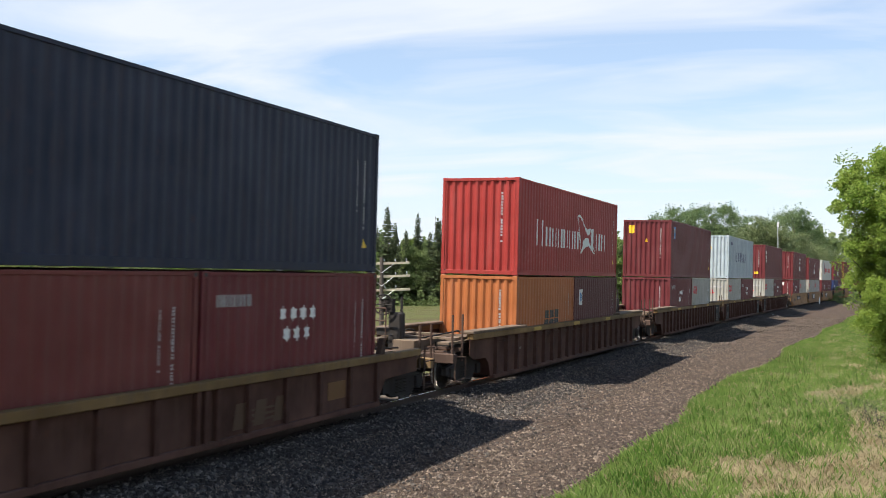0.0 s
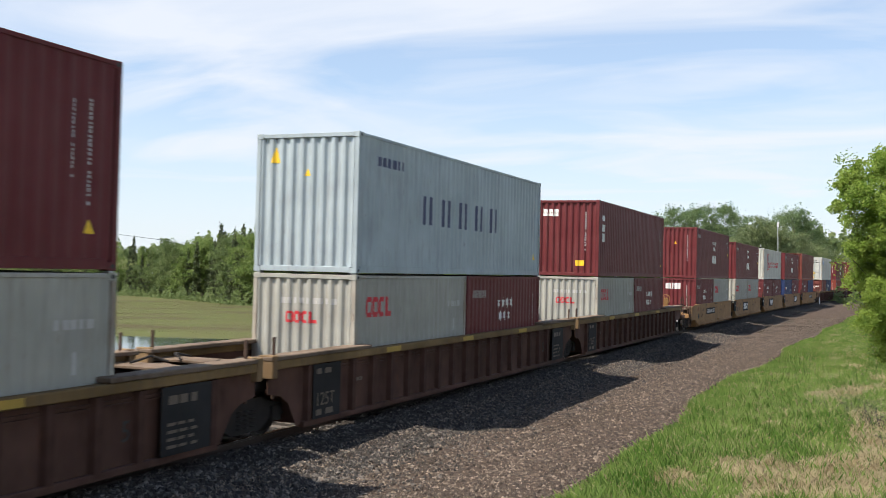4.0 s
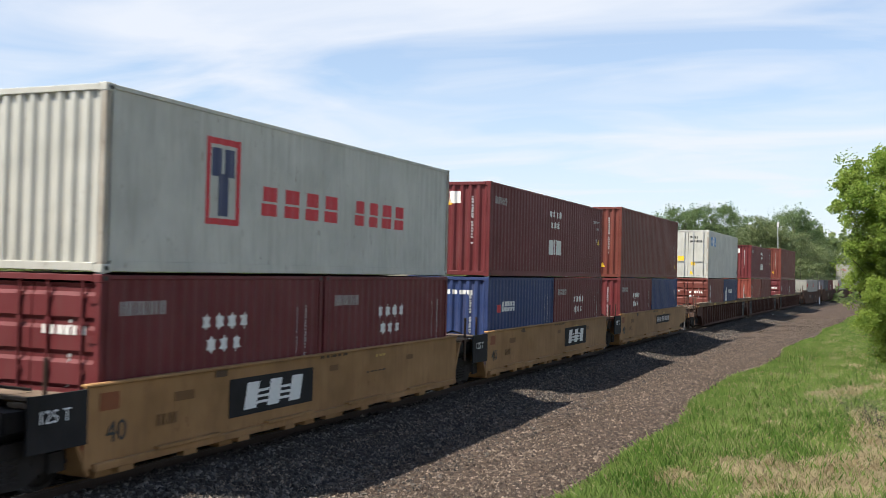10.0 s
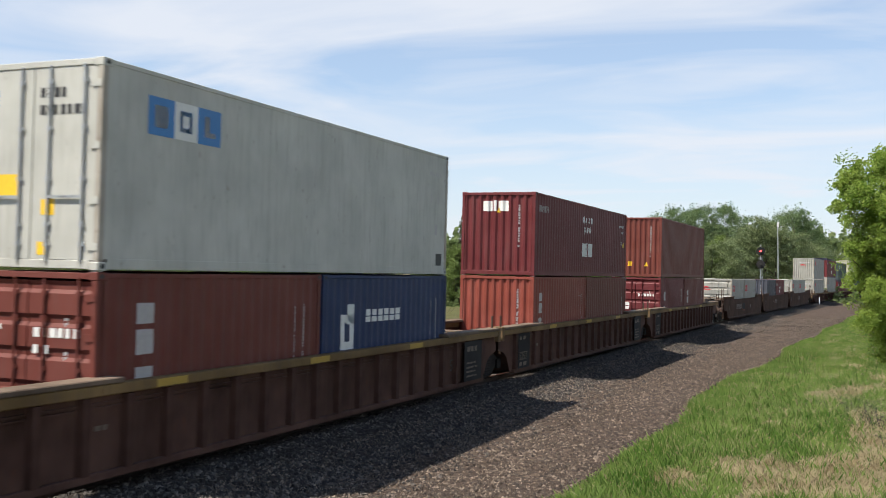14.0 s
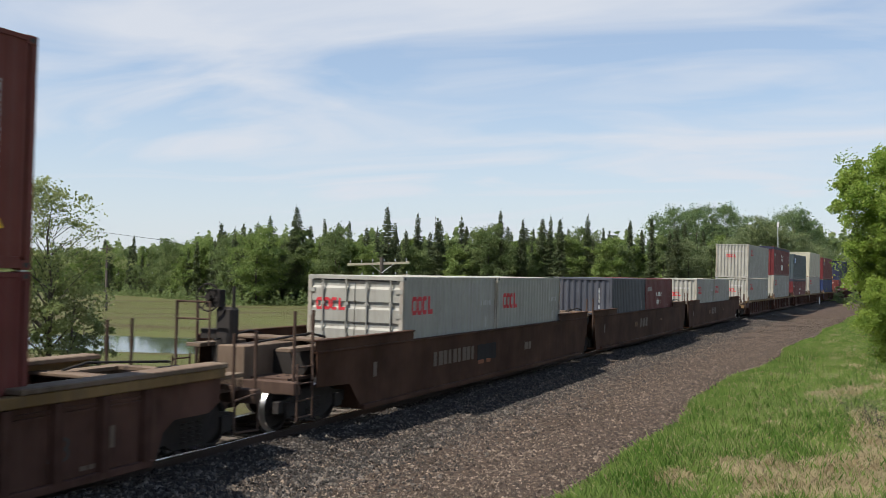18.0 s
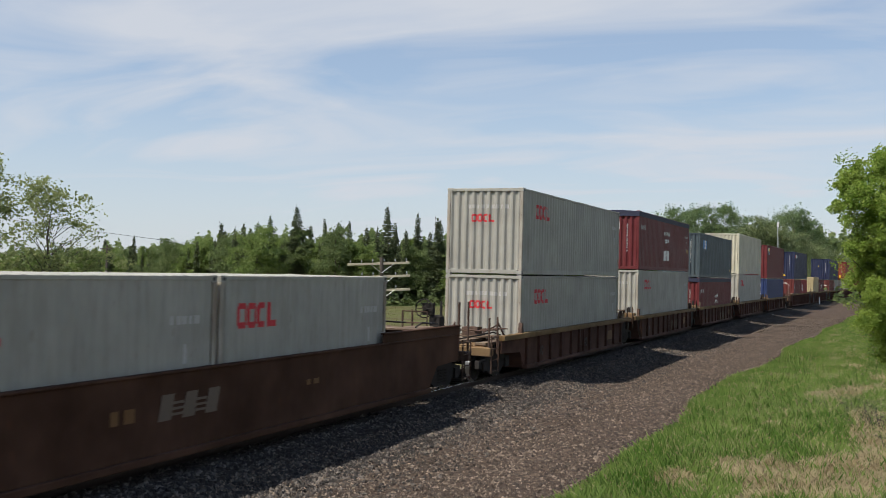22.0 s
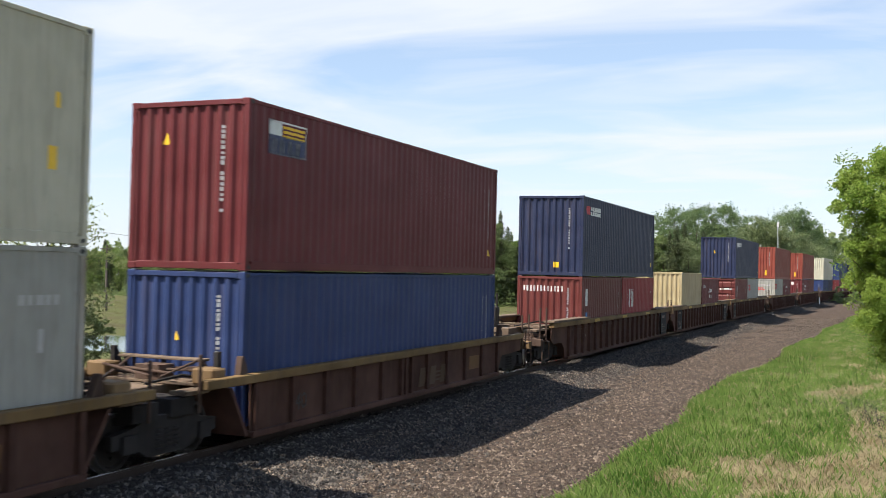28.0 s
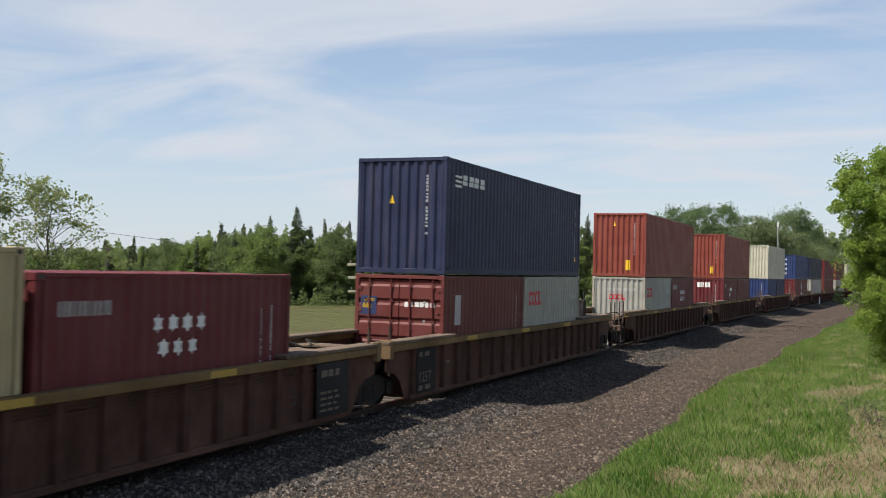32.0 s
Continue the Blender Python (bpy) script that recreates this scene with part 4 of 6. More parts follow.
trit = [("wordmark", "side", column(0.85, 0.55, 0.36, 1.75, 4), "mark_pale")]
stack(-14.32, two(plain20("brown", trit + [("code_strip", "front", bars(0.12, 1.68, 0.85, 0.13, 6) + bars(0.12, 1.45, 0.3, 0.12, 2) + bars(-0.95, 1.75, 0.5, 0.08, 4), "mark_white")], "door", label="brown-red twenty-foot container with door end and white blocks"),
                  plain20("steelblue", [("emblem", "side", hollow(0.75, 1.1, 0.55, 0.7, 0.16) + [(1.0, 1.3, 1.6, 2.0)], "mark_white"), ("wordmark", "side", blocks(1.8, 1.62, 1.7, 0.26, 6), "mark_white")], label="dark blue twenty-foot container with white emblem in a well car")),
      (container(40, HC, "offwhite", "door", smooth=True, marks=tuple(mol), reefer=True, label="white refrigerated container with door end and blue emblem, stacked on top"),))
stack(4.75, two(plain20("vermilion", [("wordmark", "side", column(0.6, 0.7, 0.3, 1.5, 4), "mark_pale")], label="orange-red twenty-foot container in a well car"), plain20("brown", label="brown-red twenty-foot container in a well car")),
      (z40(STD, True),))
stack(24.05, two(plain20("maroon", [("wordmark", "front", blocks(-1.0, 1.05, 0.75, 0.34, 3), "mark_white"), ("code_strip", "front", bars(0.12, 1.68, 0.85, 0.13, 6), "mark_white"), ("wordmark", "side", column(0.85, 0.35, 0.36, 1.7, 3), "mark_pale")], "door", label="maroon twenty-foot container with door end and white blocks"),
                 plain20("darkred", [("wordmark", "side", column(0.85, 0.4, 0.34, 1.7, 4), "mark_pale")], label="dark red twenty-foot container with pale blocks in a well car")),
      (red40("brown", plates_at=((-0.42, -0.22, 0.52, 0.74), (0.40, 0.56, 0.52, 0.72))),))
# three smooth-sided wells with a single layer
stack(47.12, two(container(20, STD, "white", "door", marks=ring_mark(20, STD, False) + [("wordmark", "front", red_rings(-1.0, STD - 0.80, 0.78, 0.28), "mark_red")], label=PALE20), o20(False)), floor=0.735)
stack(66.38, two(plain20("grey", label="dark blue-grey twenty-foot container in a well car"), z20()), floor=0.735)
stack(85.62, two(o20(), o20(False)), floor=0.735)
# five-unit car with tall boxes


def o40(h, col="white", front=True, smooth=False):
    return container(40, h, col, smooth=smooth, marks=ring_mark(40, h, front), label=PALE40 + " in the train")


stack(106.80, [(0, o40(STD), STD)], (o40(STD),), floor=0.788)
stack(122.47, [(0, o40(HC), HC)], (container(40, STD, "maroon", tarp=True, marks=seven_star(40, STD - 0.22, True), label="dark red open-top container under navy canvas, stacked on top"),), floor=0.788)
mol2 = [("emblem", "side", [(1.15, 1.6, STD - 0.90, STD - 0.40), (2.05, 2.5, STD - 0.90, STD - 0.40)], "mark_blue"), ("emblem", "side", [(1.6, 2.05, STD - 0.90, STD - 0.40)], "mark_white"), ("emblem", "side", hollow(1.68, STD - 0.80, 0.26, 0.3, 0.07), "mark_blue")]
stack(137.97, [(0, container(40, STD, "maroon", tarp=True, marks=seven_star(20, STD - 0.2, True)[:0] + [("star", "side", stars(5.6, 1.0, 0.24), "mark_white"), ("code_strip", "side", bars(0.5, 1.72, 1.05, 0.20, 9), "mark_pale"), ("wordmark", "side", bars(5.6, 0.32, 1.6, 0.14, 7), "mark_white"), ("wordmark", "front", blocks(-0.55, 1.45, 0.9, 0.40, 3, 0.12, 0.36), "mark_white")] + front_code(2.3), label="dark red open-top container with navy roof sheet in a well car"), STD)],
      (container(40, STD, "teal", marks=tuple(mol2) + tuple(tail(40, STD)) + tuple(front_code(STD)) + tuple(plates((-0.30, -0.16, 1.55, 1.75))), label="grey-green forty-foot container with blue emblem, stacked on top"),), floor=0.788)
stack(153.50, [(0, o40(HC), HC)], (container(40, HC, "cream", marks=[("sticker", "side", [(11.45, 11.62, 0.95, 1.25), (3.85, 4.25, 0.24, 0.28), (6.35, 6.75, 0.24, 0.28), (11.55, 11.65, 1.75, 1.95)], "mark_yellow"), ("sticker", "side", [(3.65, 3.98, 0.03, 0.15), (6.9, 7.25, 0.03, 0.15)], "mark_black")] + front_code(HC, white="mark_pale"), label="cream forty-foot container stacked on a pale grey one"),), floor=0.788)
leon = [("emblem", "side", [(0.62, 1.90, HC - 0.86, HC - 0.52)], "mark_navy"), ("emblem", "side", [(0.62, 1.06, HC - 0.52, HC - 0.26)], "mark_white"), ("emblem", "side", [(1.10, 1.82, HC - 0.38 - i * 0.08, HC - 0.33 - i * 0.08) for i in range(3)], "mark_yellow"), ("emblem", "side", hollow(0.62, HC - 0.86, 1.28, 0.60, 0.035) + blocks(0.70, HC - 0.80, 1.05, 0.22, 4), "mark_white")]
stack(169.38, [(0, container(40, STD, "blue", marks=tail(40, STD) + front_code(STD) + plates((-0.2, -0.1, 1.4, 1.55)), label="bright blue forty-foot container in a well car"), STD)], (red40("maroon", leon, "dark red forty-foot container with navy and yellow plate, stacked on top", ((-0.55, -0.42, 2.15, 2.35),)),), floor=0.788)
# three-unit car
stack(190.45, two(plain20("darkred", [("emblem", "side", [(0.55, 0.85, 1.55, 2.15)], "mark_white"), ("emblem", "side", column(0.6, 0.35, 0.26, 1.05, 3), "mark_blue"), ("wordmark", "front", blocks(-1.0, 2.05, 1.55, 0.20, 6, 0.25, 0.3), "mark_white")], label="brown-red twenty-foot container with white blocks on its end"),
                  plain20("crimson", [("wordmark", "side", blocks(1.0, 1.35, 1.05, 0.75, 3, 0.15, 0.3), "mark_white")], label="crimson twenty-foot container with white block mark")),
      (red40("indigo", [("wordmark", "side", blocks(0.98, HC - 0.66, 1.5, 0.32, 5), "mark_white"), ("emblem", "side", [(0.40, 0.92, HC - 0.64, HC - 0.34)], "mark_red")], "dark blue forty-foot container with white blocks, stacked up", ((0.12, 0.32, 0.30, 0.50),)),))
stack(209.62, [(0, container(20, HC, "tan", marks=hatch(HC), label="tan twenty-foot high container in a well car"), HC), (SECOND + 0.1, z20(), STD)])
cro = [("emblem", "front", [(-1.06, -0.62, 1.58, 2.04)], "mark_navy"), ("sticker", "front", [(-1.0, -0.76, 1.74, 1.86), (-0.96, -0.68, 1.90, 1.98)], "mark_yellow"), ("code_strip", "front", bars(0.15, 1.8, 0.85, 0.12, 6), "mark_white")]
stack(229.00, two(plain20("darkred", [("wordmark", "side", [(0.75, 1.15, 1.35, 2.1)], "mark_pale")] + cro, "door", label="brick red twenty-foot container with door end"), o20(False)),
      (red40("indigo", [("wordmark", "side", blocks(1.1, HC - 0.62, 1.6, 0.26, 4) + [(0.6, 1.0, HC - 0.7 + i * 0.12, HC - 0.64 + i * 0.12) for i in range(3)], "mark_white")], "dark blue forty-foot container with white blocks, stacked up", ((-0.32, -0.22, 1.75, 1.95),)),))
stack(251.90, two(o20(), z20()), (red40("vermilion", plates_at=((0.30, 0.50, 0.3, 0.75), (-0.3, -0.2, 2.3, 2.5)), label="orange-red forty-foot container stacked on top"),))
stack(274.95, two(z20(True), plain20("darkred", label="brown-red twenty-foot container in a well car")), (red40("vermilion", plates_at=((0.30, 0.50, 0.3, 0.75),), label="orange-red forty-foot container stacked on top"),))
stack(298.20, two(plain20("blue", label="blue twenty-foot container in a well car"), plain20("indigo", label="navy twenty-foot container in a well car")), (container(40, HC, "cream", marks=front_code(HC, white="mark_pale"), label="cream forty-foot container stacked on top"),))
# tail: five-unit car
stack(319.40, [(0, container(40, STD, "maroon", marks=seven_star(40, STD), label="dark red forty-foot container in a well car"), STD)], (container(40, STD, "blue", marks=[("wordmark", "front", bars(-0.9, 0.5, 1.3, 0.16, 5) + bars(-0.9, 1.0, 1.3, 0.16, 5) + bars(-0.9, 1.5, 1.3, 0.16, 5) + bars(-0.9, 2.0, 1.3, 0.16, 5), "mark_white")], label="blue forty-foot container stacked on top"),))
stack(335.00, [(0, o40(STD), STD)], (container(40, STD, "navy", marks=(), label="navy forty-foot container stacked on top"),))
stack(350.60, [(0, container(40, STD, "brown", label="brown-red forty-foot container in a well car"), STD)], (container(40, STD, "maroon", label="dark red forty-foot container stacked on top"),))
stack(366.20, [(0, o40(STD), STD)], (container(40, STD, "darkred", label="dark red forty-foot container stacked on top"),))
stack(381.80, [(0, container(40, STD, "maroon", label="dark red forty-foot container in a well car"), STD)], (container(40, STD, "cream", label="cream forty-foot container stacked on top"),))


# ---------------------------------------------------------------- well cars
def text_mesh(s, size, depth=0.003):
    c = bpy.data.curves.new("lettering", "FONT")
    c.body, c.size, c.extrude, c.align_x, c.resolution_u = s, size, depth, "LEFT", 2
    o = bpy.data.objects.new("lettering", c)
    scene.collection.objects.link(o)
    me = bpy.data.meshes.new_from_object(o.evaluated_get(bpy.context.evaluated_depsgraph_get()))
    bpy.data.objects.remove(o)
    me.transform(Matrix(((0, 0, 1, 0), (1, 0, 0, 0), (0, 1, 0, 0), (0, 0, 0, 1))))
    return me


def lettering_mesh(s, size):
    k = ("lettering", s, size)
    if k not in MESHES:
        MESHES[k] = text_mesh(s, size)
    return MESHES[k]


WHEEL_R = 0.42


def truck(parent, y):
    """A two-axle truck at y along the car."""
    def bolster():
        b = soft_box(-0.95, 0.95, -0.22, 0.22, RAIL_Z + 0.36, RAIL_Z + 0.62, 0.03)
        rod(b, (0, 0, RAIL_Z + 0.6), (0, 0, RAIL_Z + 0.78), 0.2, 12)
        return b
    t = mesh_part("truck", shared(("truck",), bolster), MATS["truck_steel"], parent, "grimy cast steel wheel truck")
    t.location = (0, y, 0)

    def frame_side():
        b = bmesh.new()
        z = RAIL_Z
        prism(b, [(-1.22, z + 0.36), (-1.22, z + 0.56), (-0.78, z + 0.62), (-0.45, z + 0.74), (0.45, z + 0.74), (0.78, z + 0.62), (1.22, z + 0.56), (1.22, z + 0.36), (0.80, z + 0.36), (0.42, z + 0.16), (-0.42, z + 0.16), (-0.80, z + 0.36)], "x", -0.06, 0.06)
        for s in (-1, 1):
            prism(b, [(s * 0.62 - 0.14, z + 0.40), (s * 0.62 + 0.14, z + 0.40), (s * 0.62 + 0.02, z + 0.58), (s * 0.62 - 0.02, z + 0.58)], "x", -0.064, 0.064)
            box(b, 0.06, 0.12, s * 0.89 - 0.14, s * 0.89 + 0.14, z + 0.28, z + 0.54)
        return b

    def springs():
        b = bmesh.new()
        for k in range(3):
            for zz in range(5):
                rod(b, (0.03, -0.2 + k * 0.2, RAIL_Z + 0.24 + zz * 0.07), (0.03, -0.2 + k * 0.2, RAIL_Z + 0.27 + zz * 0.07), 0.075, 8)
        return b

    def wheel(side):
        b = bmesh.new()
        prof = [(-0.085, WHEEL_R + 0.026), (-0.055, WHEEL_R + 0.026), (-0.045, WHEEL_R), (0.055, WHEEL_R - 0.004), (0.055, WHEEL_R - 0.055), (0.0, WHEEL_R - 0.08), (-0.01, 0.16), (0.05, 0.13), (0.05, 0.0)]
        n = 28
        rings = [[b.verts.new((px, math.cos(2 * math.pi * i / n) * pr, math.sin(2 * math.pi * i / n) * pr)) for i in range(n)] for px, pr in prof[:-1]]
        for k, (a, c) in enumerate(zip(rings, rings[1:])):
            for i in range(n):
                f = b.faces.new((a[i], a[(i + 1) % n], c[(i + 1) % n], c[i]))
                f.material_index = 1 if k in (1, 2) else 0
        b.faces.new(rings[-1]); b.faces.new(rings[0][::-1])
        for i in range(4):
            a = math.pi / 2 * i
            rod(b, (0.0, math.cos(a) * 0.24, math.sin(a) * 0.24), (0.02, math.cos(a) * 0.24, math.sin(a) * 0.24), 0.035, 6)
        if side < 0:
            for v in b.verts:
                v.co.x = -v.co.x
            bmesh.ops.reverse_faces(b, faces=b.faces[:])
        return b
    for sx in (-1, 1):
        o = mesh_part("side_frame", shared(("side_frame",), frame_side), MATS["truck_steel"], t)
        o.location = (sx * 1.0, 0, 0)
        if sx < 0:
            o.rotation_euler = (0, 0, math.pi)
        o = mesh_part("spring_nest", shared(("spring_nest",), springs), MATS["truck_steel"], t, "grimy coil springs")
        o["kind"] = "stuff"
        o.location = (sx * 1.0, 0, 0)
        for yy in (-0.89, 0.89):
            w = mesh_part("wheel", shared(("wheel", sx), lambda: wheel(sx)), MATS["truck_steel"], t, "dark steel wheel with bright tread")
            if len(w.data.materials) < 2:
                w.data.materials.append(MATS["wheel_tread"])
            w.matrix_parent_inverse = Matrix.Translation((sx * 0.765, yy, RAIL_Z + WHEEL_R))


CARS = {}
KINDS = dict(
    ribbed=dict(floor=0.762, pitch=19.28, half=8.30, end=11.59, top=1.862, low=0.64, body="car_brown", chord="chord_yellow", label="dirty brown ribbed well car with worn yellow top chord"),
    ochre=dict(floor=0.738, pitch=15.15, half=6.30, end=9.71, top=1.88, low=0.76, body="car_ochre", chord="car_ochre", label="ochre yellow smooth-sided well car with black panels"),
    smooth=dict(floor=0.735, pitch=19.28, half=8.20, end=11.59, top=1.92, low=0.68, body="car_smooth", chord="car_smooth", label="red-brown smooth-sided deep well car"),
    sparse=dict(floor=0.788, pitch=15.58, half=6.00, end=9.71, top=1.70, low=0.68, body="car_brown", chord="chord_yellow", label="dark brown panelled well car with yellow top chord"))


def housing(sy, E, dz):
    """A hand brake's gear case on its upright, with the shaft to the wheel and a step."""
    def pr(a, b):
        return (min(sy * a, sy * b), max(sy * a, sy * b))
    b = soft_box(-0.62, -0.24, *pr(E - 0.62, E - 0.34), 1.42, dz + 0.62, 0.05)
    box(b, -0.80, -0.50, *pr(E - 0.50, E - 0.30), dz + 0.62, dz + 0.95)
    rod(b, (-0.72, sy * (E - 0.42), dz + 0.80), (-0.72, sy * (E - 0.22), dz + 0.80), 0.06, 8)
    rod(b, (-0.30, sy * (E - 0.48), dz + 0.60), (-0.30, sy * (E - 0.48), dz + 1.02), 0.035, 6)
    box(b, -0.95, -0.60, *pr(E - 0.60, E - 0.36), dz + 0.02, dz + 0.20)
    return b


def side_end(kind, how):
    """Outline of a car side from its lower corner out and up to the top."""
    top, low = KINDS[kind]["top"] - 0.02, KINDS[kind]["low"]
    return {
        ("ribbed", "joint"): [(8.45, low), (8.75, 1.08), (9.0, 1.22), (9.42, 1.30), (9.42, top)],
        ("ribbed", "end"): [(8.45, low), (8.60, 1.02), (8.85, 1.18), (9.70, 1.18), (10.0, 1.32), (10.0, top)],
        ("ochre", "joint"): [(6.45, low), (6.45, top)],
        ("ochre", "end"): [(6.10, low), (6.42, 0.98), (7.95, 1.06), (7.95, top - 0.10), (7.0, top)],
        ("smooth", "joint"): [(8.72, low), (8.95, 1.15), (9.08, 1.5), (9.1, top)],
        ("smooth", "end"): [(8.2, low), (8.7, 1.2), (10.0, 1.25), (10.0, top)],
        ("sparse", "joint"): [(6.0, low), (6.02, top - 0.16), (7.32, top - 0.14), (7.32, top)],
        ("sparse", "end"): [(6.0, low), (6.4, 1.15), (8.0, 1.2), (8.0, top)]}[kind, how]


def well_car(kind, front, rear, emblem_at=0.0):
    """One well unit, its middle at the origin; front and rear are 'joint' or 'end'."""
    key = (kind, front, rear, emblem_at)
    if key in CARS:
        return copy_thing(CARS[key], Matrix.Identity(4))
    d = KINDS[kind]
    car = thing("well_car", d["label"], "railway wagon", "well cars of the train")
    body, chord = MATS[d["body"]], MATS[d["chord"]]
    half, top, low = d["half"], d["top"], d["low"]
    XI, XO = 1.29, 1.36

    for sx in (-1, 1):
        def S(a, b):
            return (min(sx * a, sx * b), max(sx * a, sx * b))
        # side sheet, its lower corners cut back towards the trucks
        def sheet_side():
            b = bmesh.new()
            fo, ro = side_end(kind, front), side_end(kind, rear)
            out = [(-y, z) for y, z in fo[::-1]] + ro
            prism(b, out, "x", *S(XI + 0.03, XO - 0.02))
            return b
        mesh_part("side_sheet", shared(("side_sheet", kind, sx, front, rear), sheet_side), body, car)

        def sill():
            b = soft_box(*S(XI - 0.05, XO + 0.06), -half, half, low - 0.05, low + 0.06, 0.012)
            if kind == "ochre":
                for i in range(9):
                    y = -half + 0.6 + i * (2 * half - 1.2) / 8
                    box(b, *S(XI, XO + 0.055), y - 0.16, y + 0.16, low - 0.12, low - 0.045)
                for i in range(4):
                    y = -half + 2.0 + i * (2 * half - 4) / 3
                    box(b, *S(XO, XO + 0.10), y - 0.75, y + 0.75, low + 0.07, low + 0.11)
            return b
        mesh_part("bottom_sill", shared(("bottom_sill", kind, sx), sill), body, car)

        def topchord():
            e0, e1 = side_end(kind, front)[-1][0], side_end(kind, rear)[-1][0]
            hgt = 0.15 if kind in ("ribbed", "sparse") else 0.05
            return soft_box(*S(XI - 0.03, XO + (0.085 if kind in ("ribbed", "sparse") else 0.02)), -e0, e1, top - hgt, top, 0.015)
        mesh_part("top_chord", shared(("top_chord", kind, sx, front, rear), topchord), chord, car, "worn yellow top chord" if chord != body else "")
        if kind in ("ribbed", "smooth"):
            for sy, how in ((-1, front), (1, rear)):
                y0, y1 = sorted((sy * 5.75, sy * (side_end(kind, how)[-1][0] + 0.05)))
                def raised():
                    if kind == "ribbed":
                        return soft_box(*S(XI - 0.20, XO + 0.10), y0, y1, top + 0.002, top + 0.080, 0.015)
                    b = soft_box(*S(XI - 0.02, XO + 0.03), y0, y1, top + 0.175, top + 0.215, 0.012)
                    box(b, *S(XI + 0.03, XO - 0.015), y0, y1, top - 0.01, top + 0.18)
                    return b
                mesh_part("raised_chord", shared(("raised_chord", kind, sx, sy, how), raised), MATS["deck_steel"] if kind == "ribbed" else body, car, "raised end of the top chord")
        if kind == "ribbed":
            def rib():
                b = bmesh.new()
                prism(b, [(-0.10, XO - 0.03), (0.10, XO - 0.03), (0.065, XO + 0.075), (-0.065, XO + 0.075)], "z", low + 0.05, top - 0.16)
                for v in b.verts:
                    v.co.x, v.co.y = sx * v.co.y, v.co.x * sx
                return b
            me = shared(("rib", kind, sx), rib)
            n = 20
            for i in range(n):
                o = mesh_part("rib", me, body, car)
                o.location.y = -half + 0.15 + i * (2 * half - 0.3) / (n - 1)

            def lip():
                b = bmesh.new()
                for i in range(n - 1):
                    y = -half + 0.15 + i * (2 * half - 0.3) / (n - 1)
                    for zz in (0.25, 0.31):
                        box(b, *S(XO - 0.025, XO + 0.02), y + 0.12, y + (2 * half - 0.3) / (n - 1) - 0.12, top - zz - 0.015, top - zz + 0.012)
                return b
            mesh_part("panel_moulding", shared(("panel_moulding", kind, sx), lip), body, car)["kind"] = "stuff"
        if kind == "sparse":
            def rib2():
                return soft_box(*S(XO - 0.03, XO + 0.06), -0.055, 0.055, low + 0.05, top - 0.14, 0.012)
            me = shared(("rib", kind, sx), rib2)
            for i in range(11):
                o = mesh_part("rib", me, body, car)
                o.location.y = -half + 0.1 + i * (2 * half - 0.2) / 10
            for y in (-0.46, 0.06):
                o = mesh_part("rib", me, body, car)
                o.location.y = y + 0.25
            for sy in (-1, 1):
                def guide():
                    b = bmesh.new()
                    y = sy * 6.22
                    prism(b, [(y - 0.12, top), (y + 0.12, top), (y + sy * 0.04 + 0.03, top + 0.30), (y + sy * 0.04 - 0.03, top + 0.30)], "x", *S(XI - 0.05, XI + 0.06))
                    return b
                mesh_part("corner_guide", shared(("corner_guide", kind, sx, sy), guide), MATS["rusty"], car, "rusty container corner guide")
    # floor: cross bearers that carry the boxes
    fl = shared(("floor_beam", kind), lambda: soft_box(-1.30, 1.30, -0.18, 0.18, d["floor"] - 0.14, d["floor"] - 0.003, 0.015))
    for y in (-half + 0.6, -6.0, -3.2, -0.55, 0.55, 3.2, 6.0, half - 0.6):
        if abs(y) <= half - 0.3:
            o = mesh_part("floor_beam", fl, body, car)
            o.location.y = y
    # ends
    for sy, how in ((-1, front), (1, rear)):
        E = d["pitch"] / 2 - 0.10 if how == "joint" else d["end"] - (0.45 if kind == "ribbed" else 0.75)
        yi = half - 0.05
        dz = top - 0.10 if kind != "smooth" else top + 0.15

        def pair(a, b):
            return (min(sy * a, sy * b), max(sy * a, sy * b))

        def bulkhead():
            b = bmesh.new()
            prism(b, [(sy * (half - 0.02), FLOOR - 0.1), (sy * (half + 0.06), FLOOR - 0.1), (sy * (half + 0.55), dz - 0.10), (sy * (half + 0.47), dz - 0.10)], "x", -1.31, 1.31)
            return b
        mesh_part("bulkhead", shared(("bulkhead", kind, sy), bulkhead), body, car, "sloped end sheet")

        open_end = kind == "ribbed" and how == "end"
        mesh_part("end_deck", shared(("end_deck", kind, sy, how), lambda: soft_box(-1.30, 1.30, *pair(half + 0.30, half + (0.62 if open_end else 0.95)), dz - 0.05, dz, 0.008)), MATS["deck_steel"], car, "dusty steel end platform")
        mesh_part("centre_sill", shared(("centre_sill", kind, sy, how), lambda: soft_box(-0.30, 0.30, *pair(half + 0.5, E), 0.98, dz - 0.06, 0.012)), MATS["deck_steel"], car)
        for sx in (-1, 1):
            mesh_part("side_beam", shared(("side_beam", kind, sy, how, sx), lambda: soft_box(sx * 1.0 - 0.16, sx * 1.0 + 0.16, *pair(half + 0.9, E - 0.2), dz - 0.14, dz - 0.07, 0.008)), MATS["deck_steel"], car)
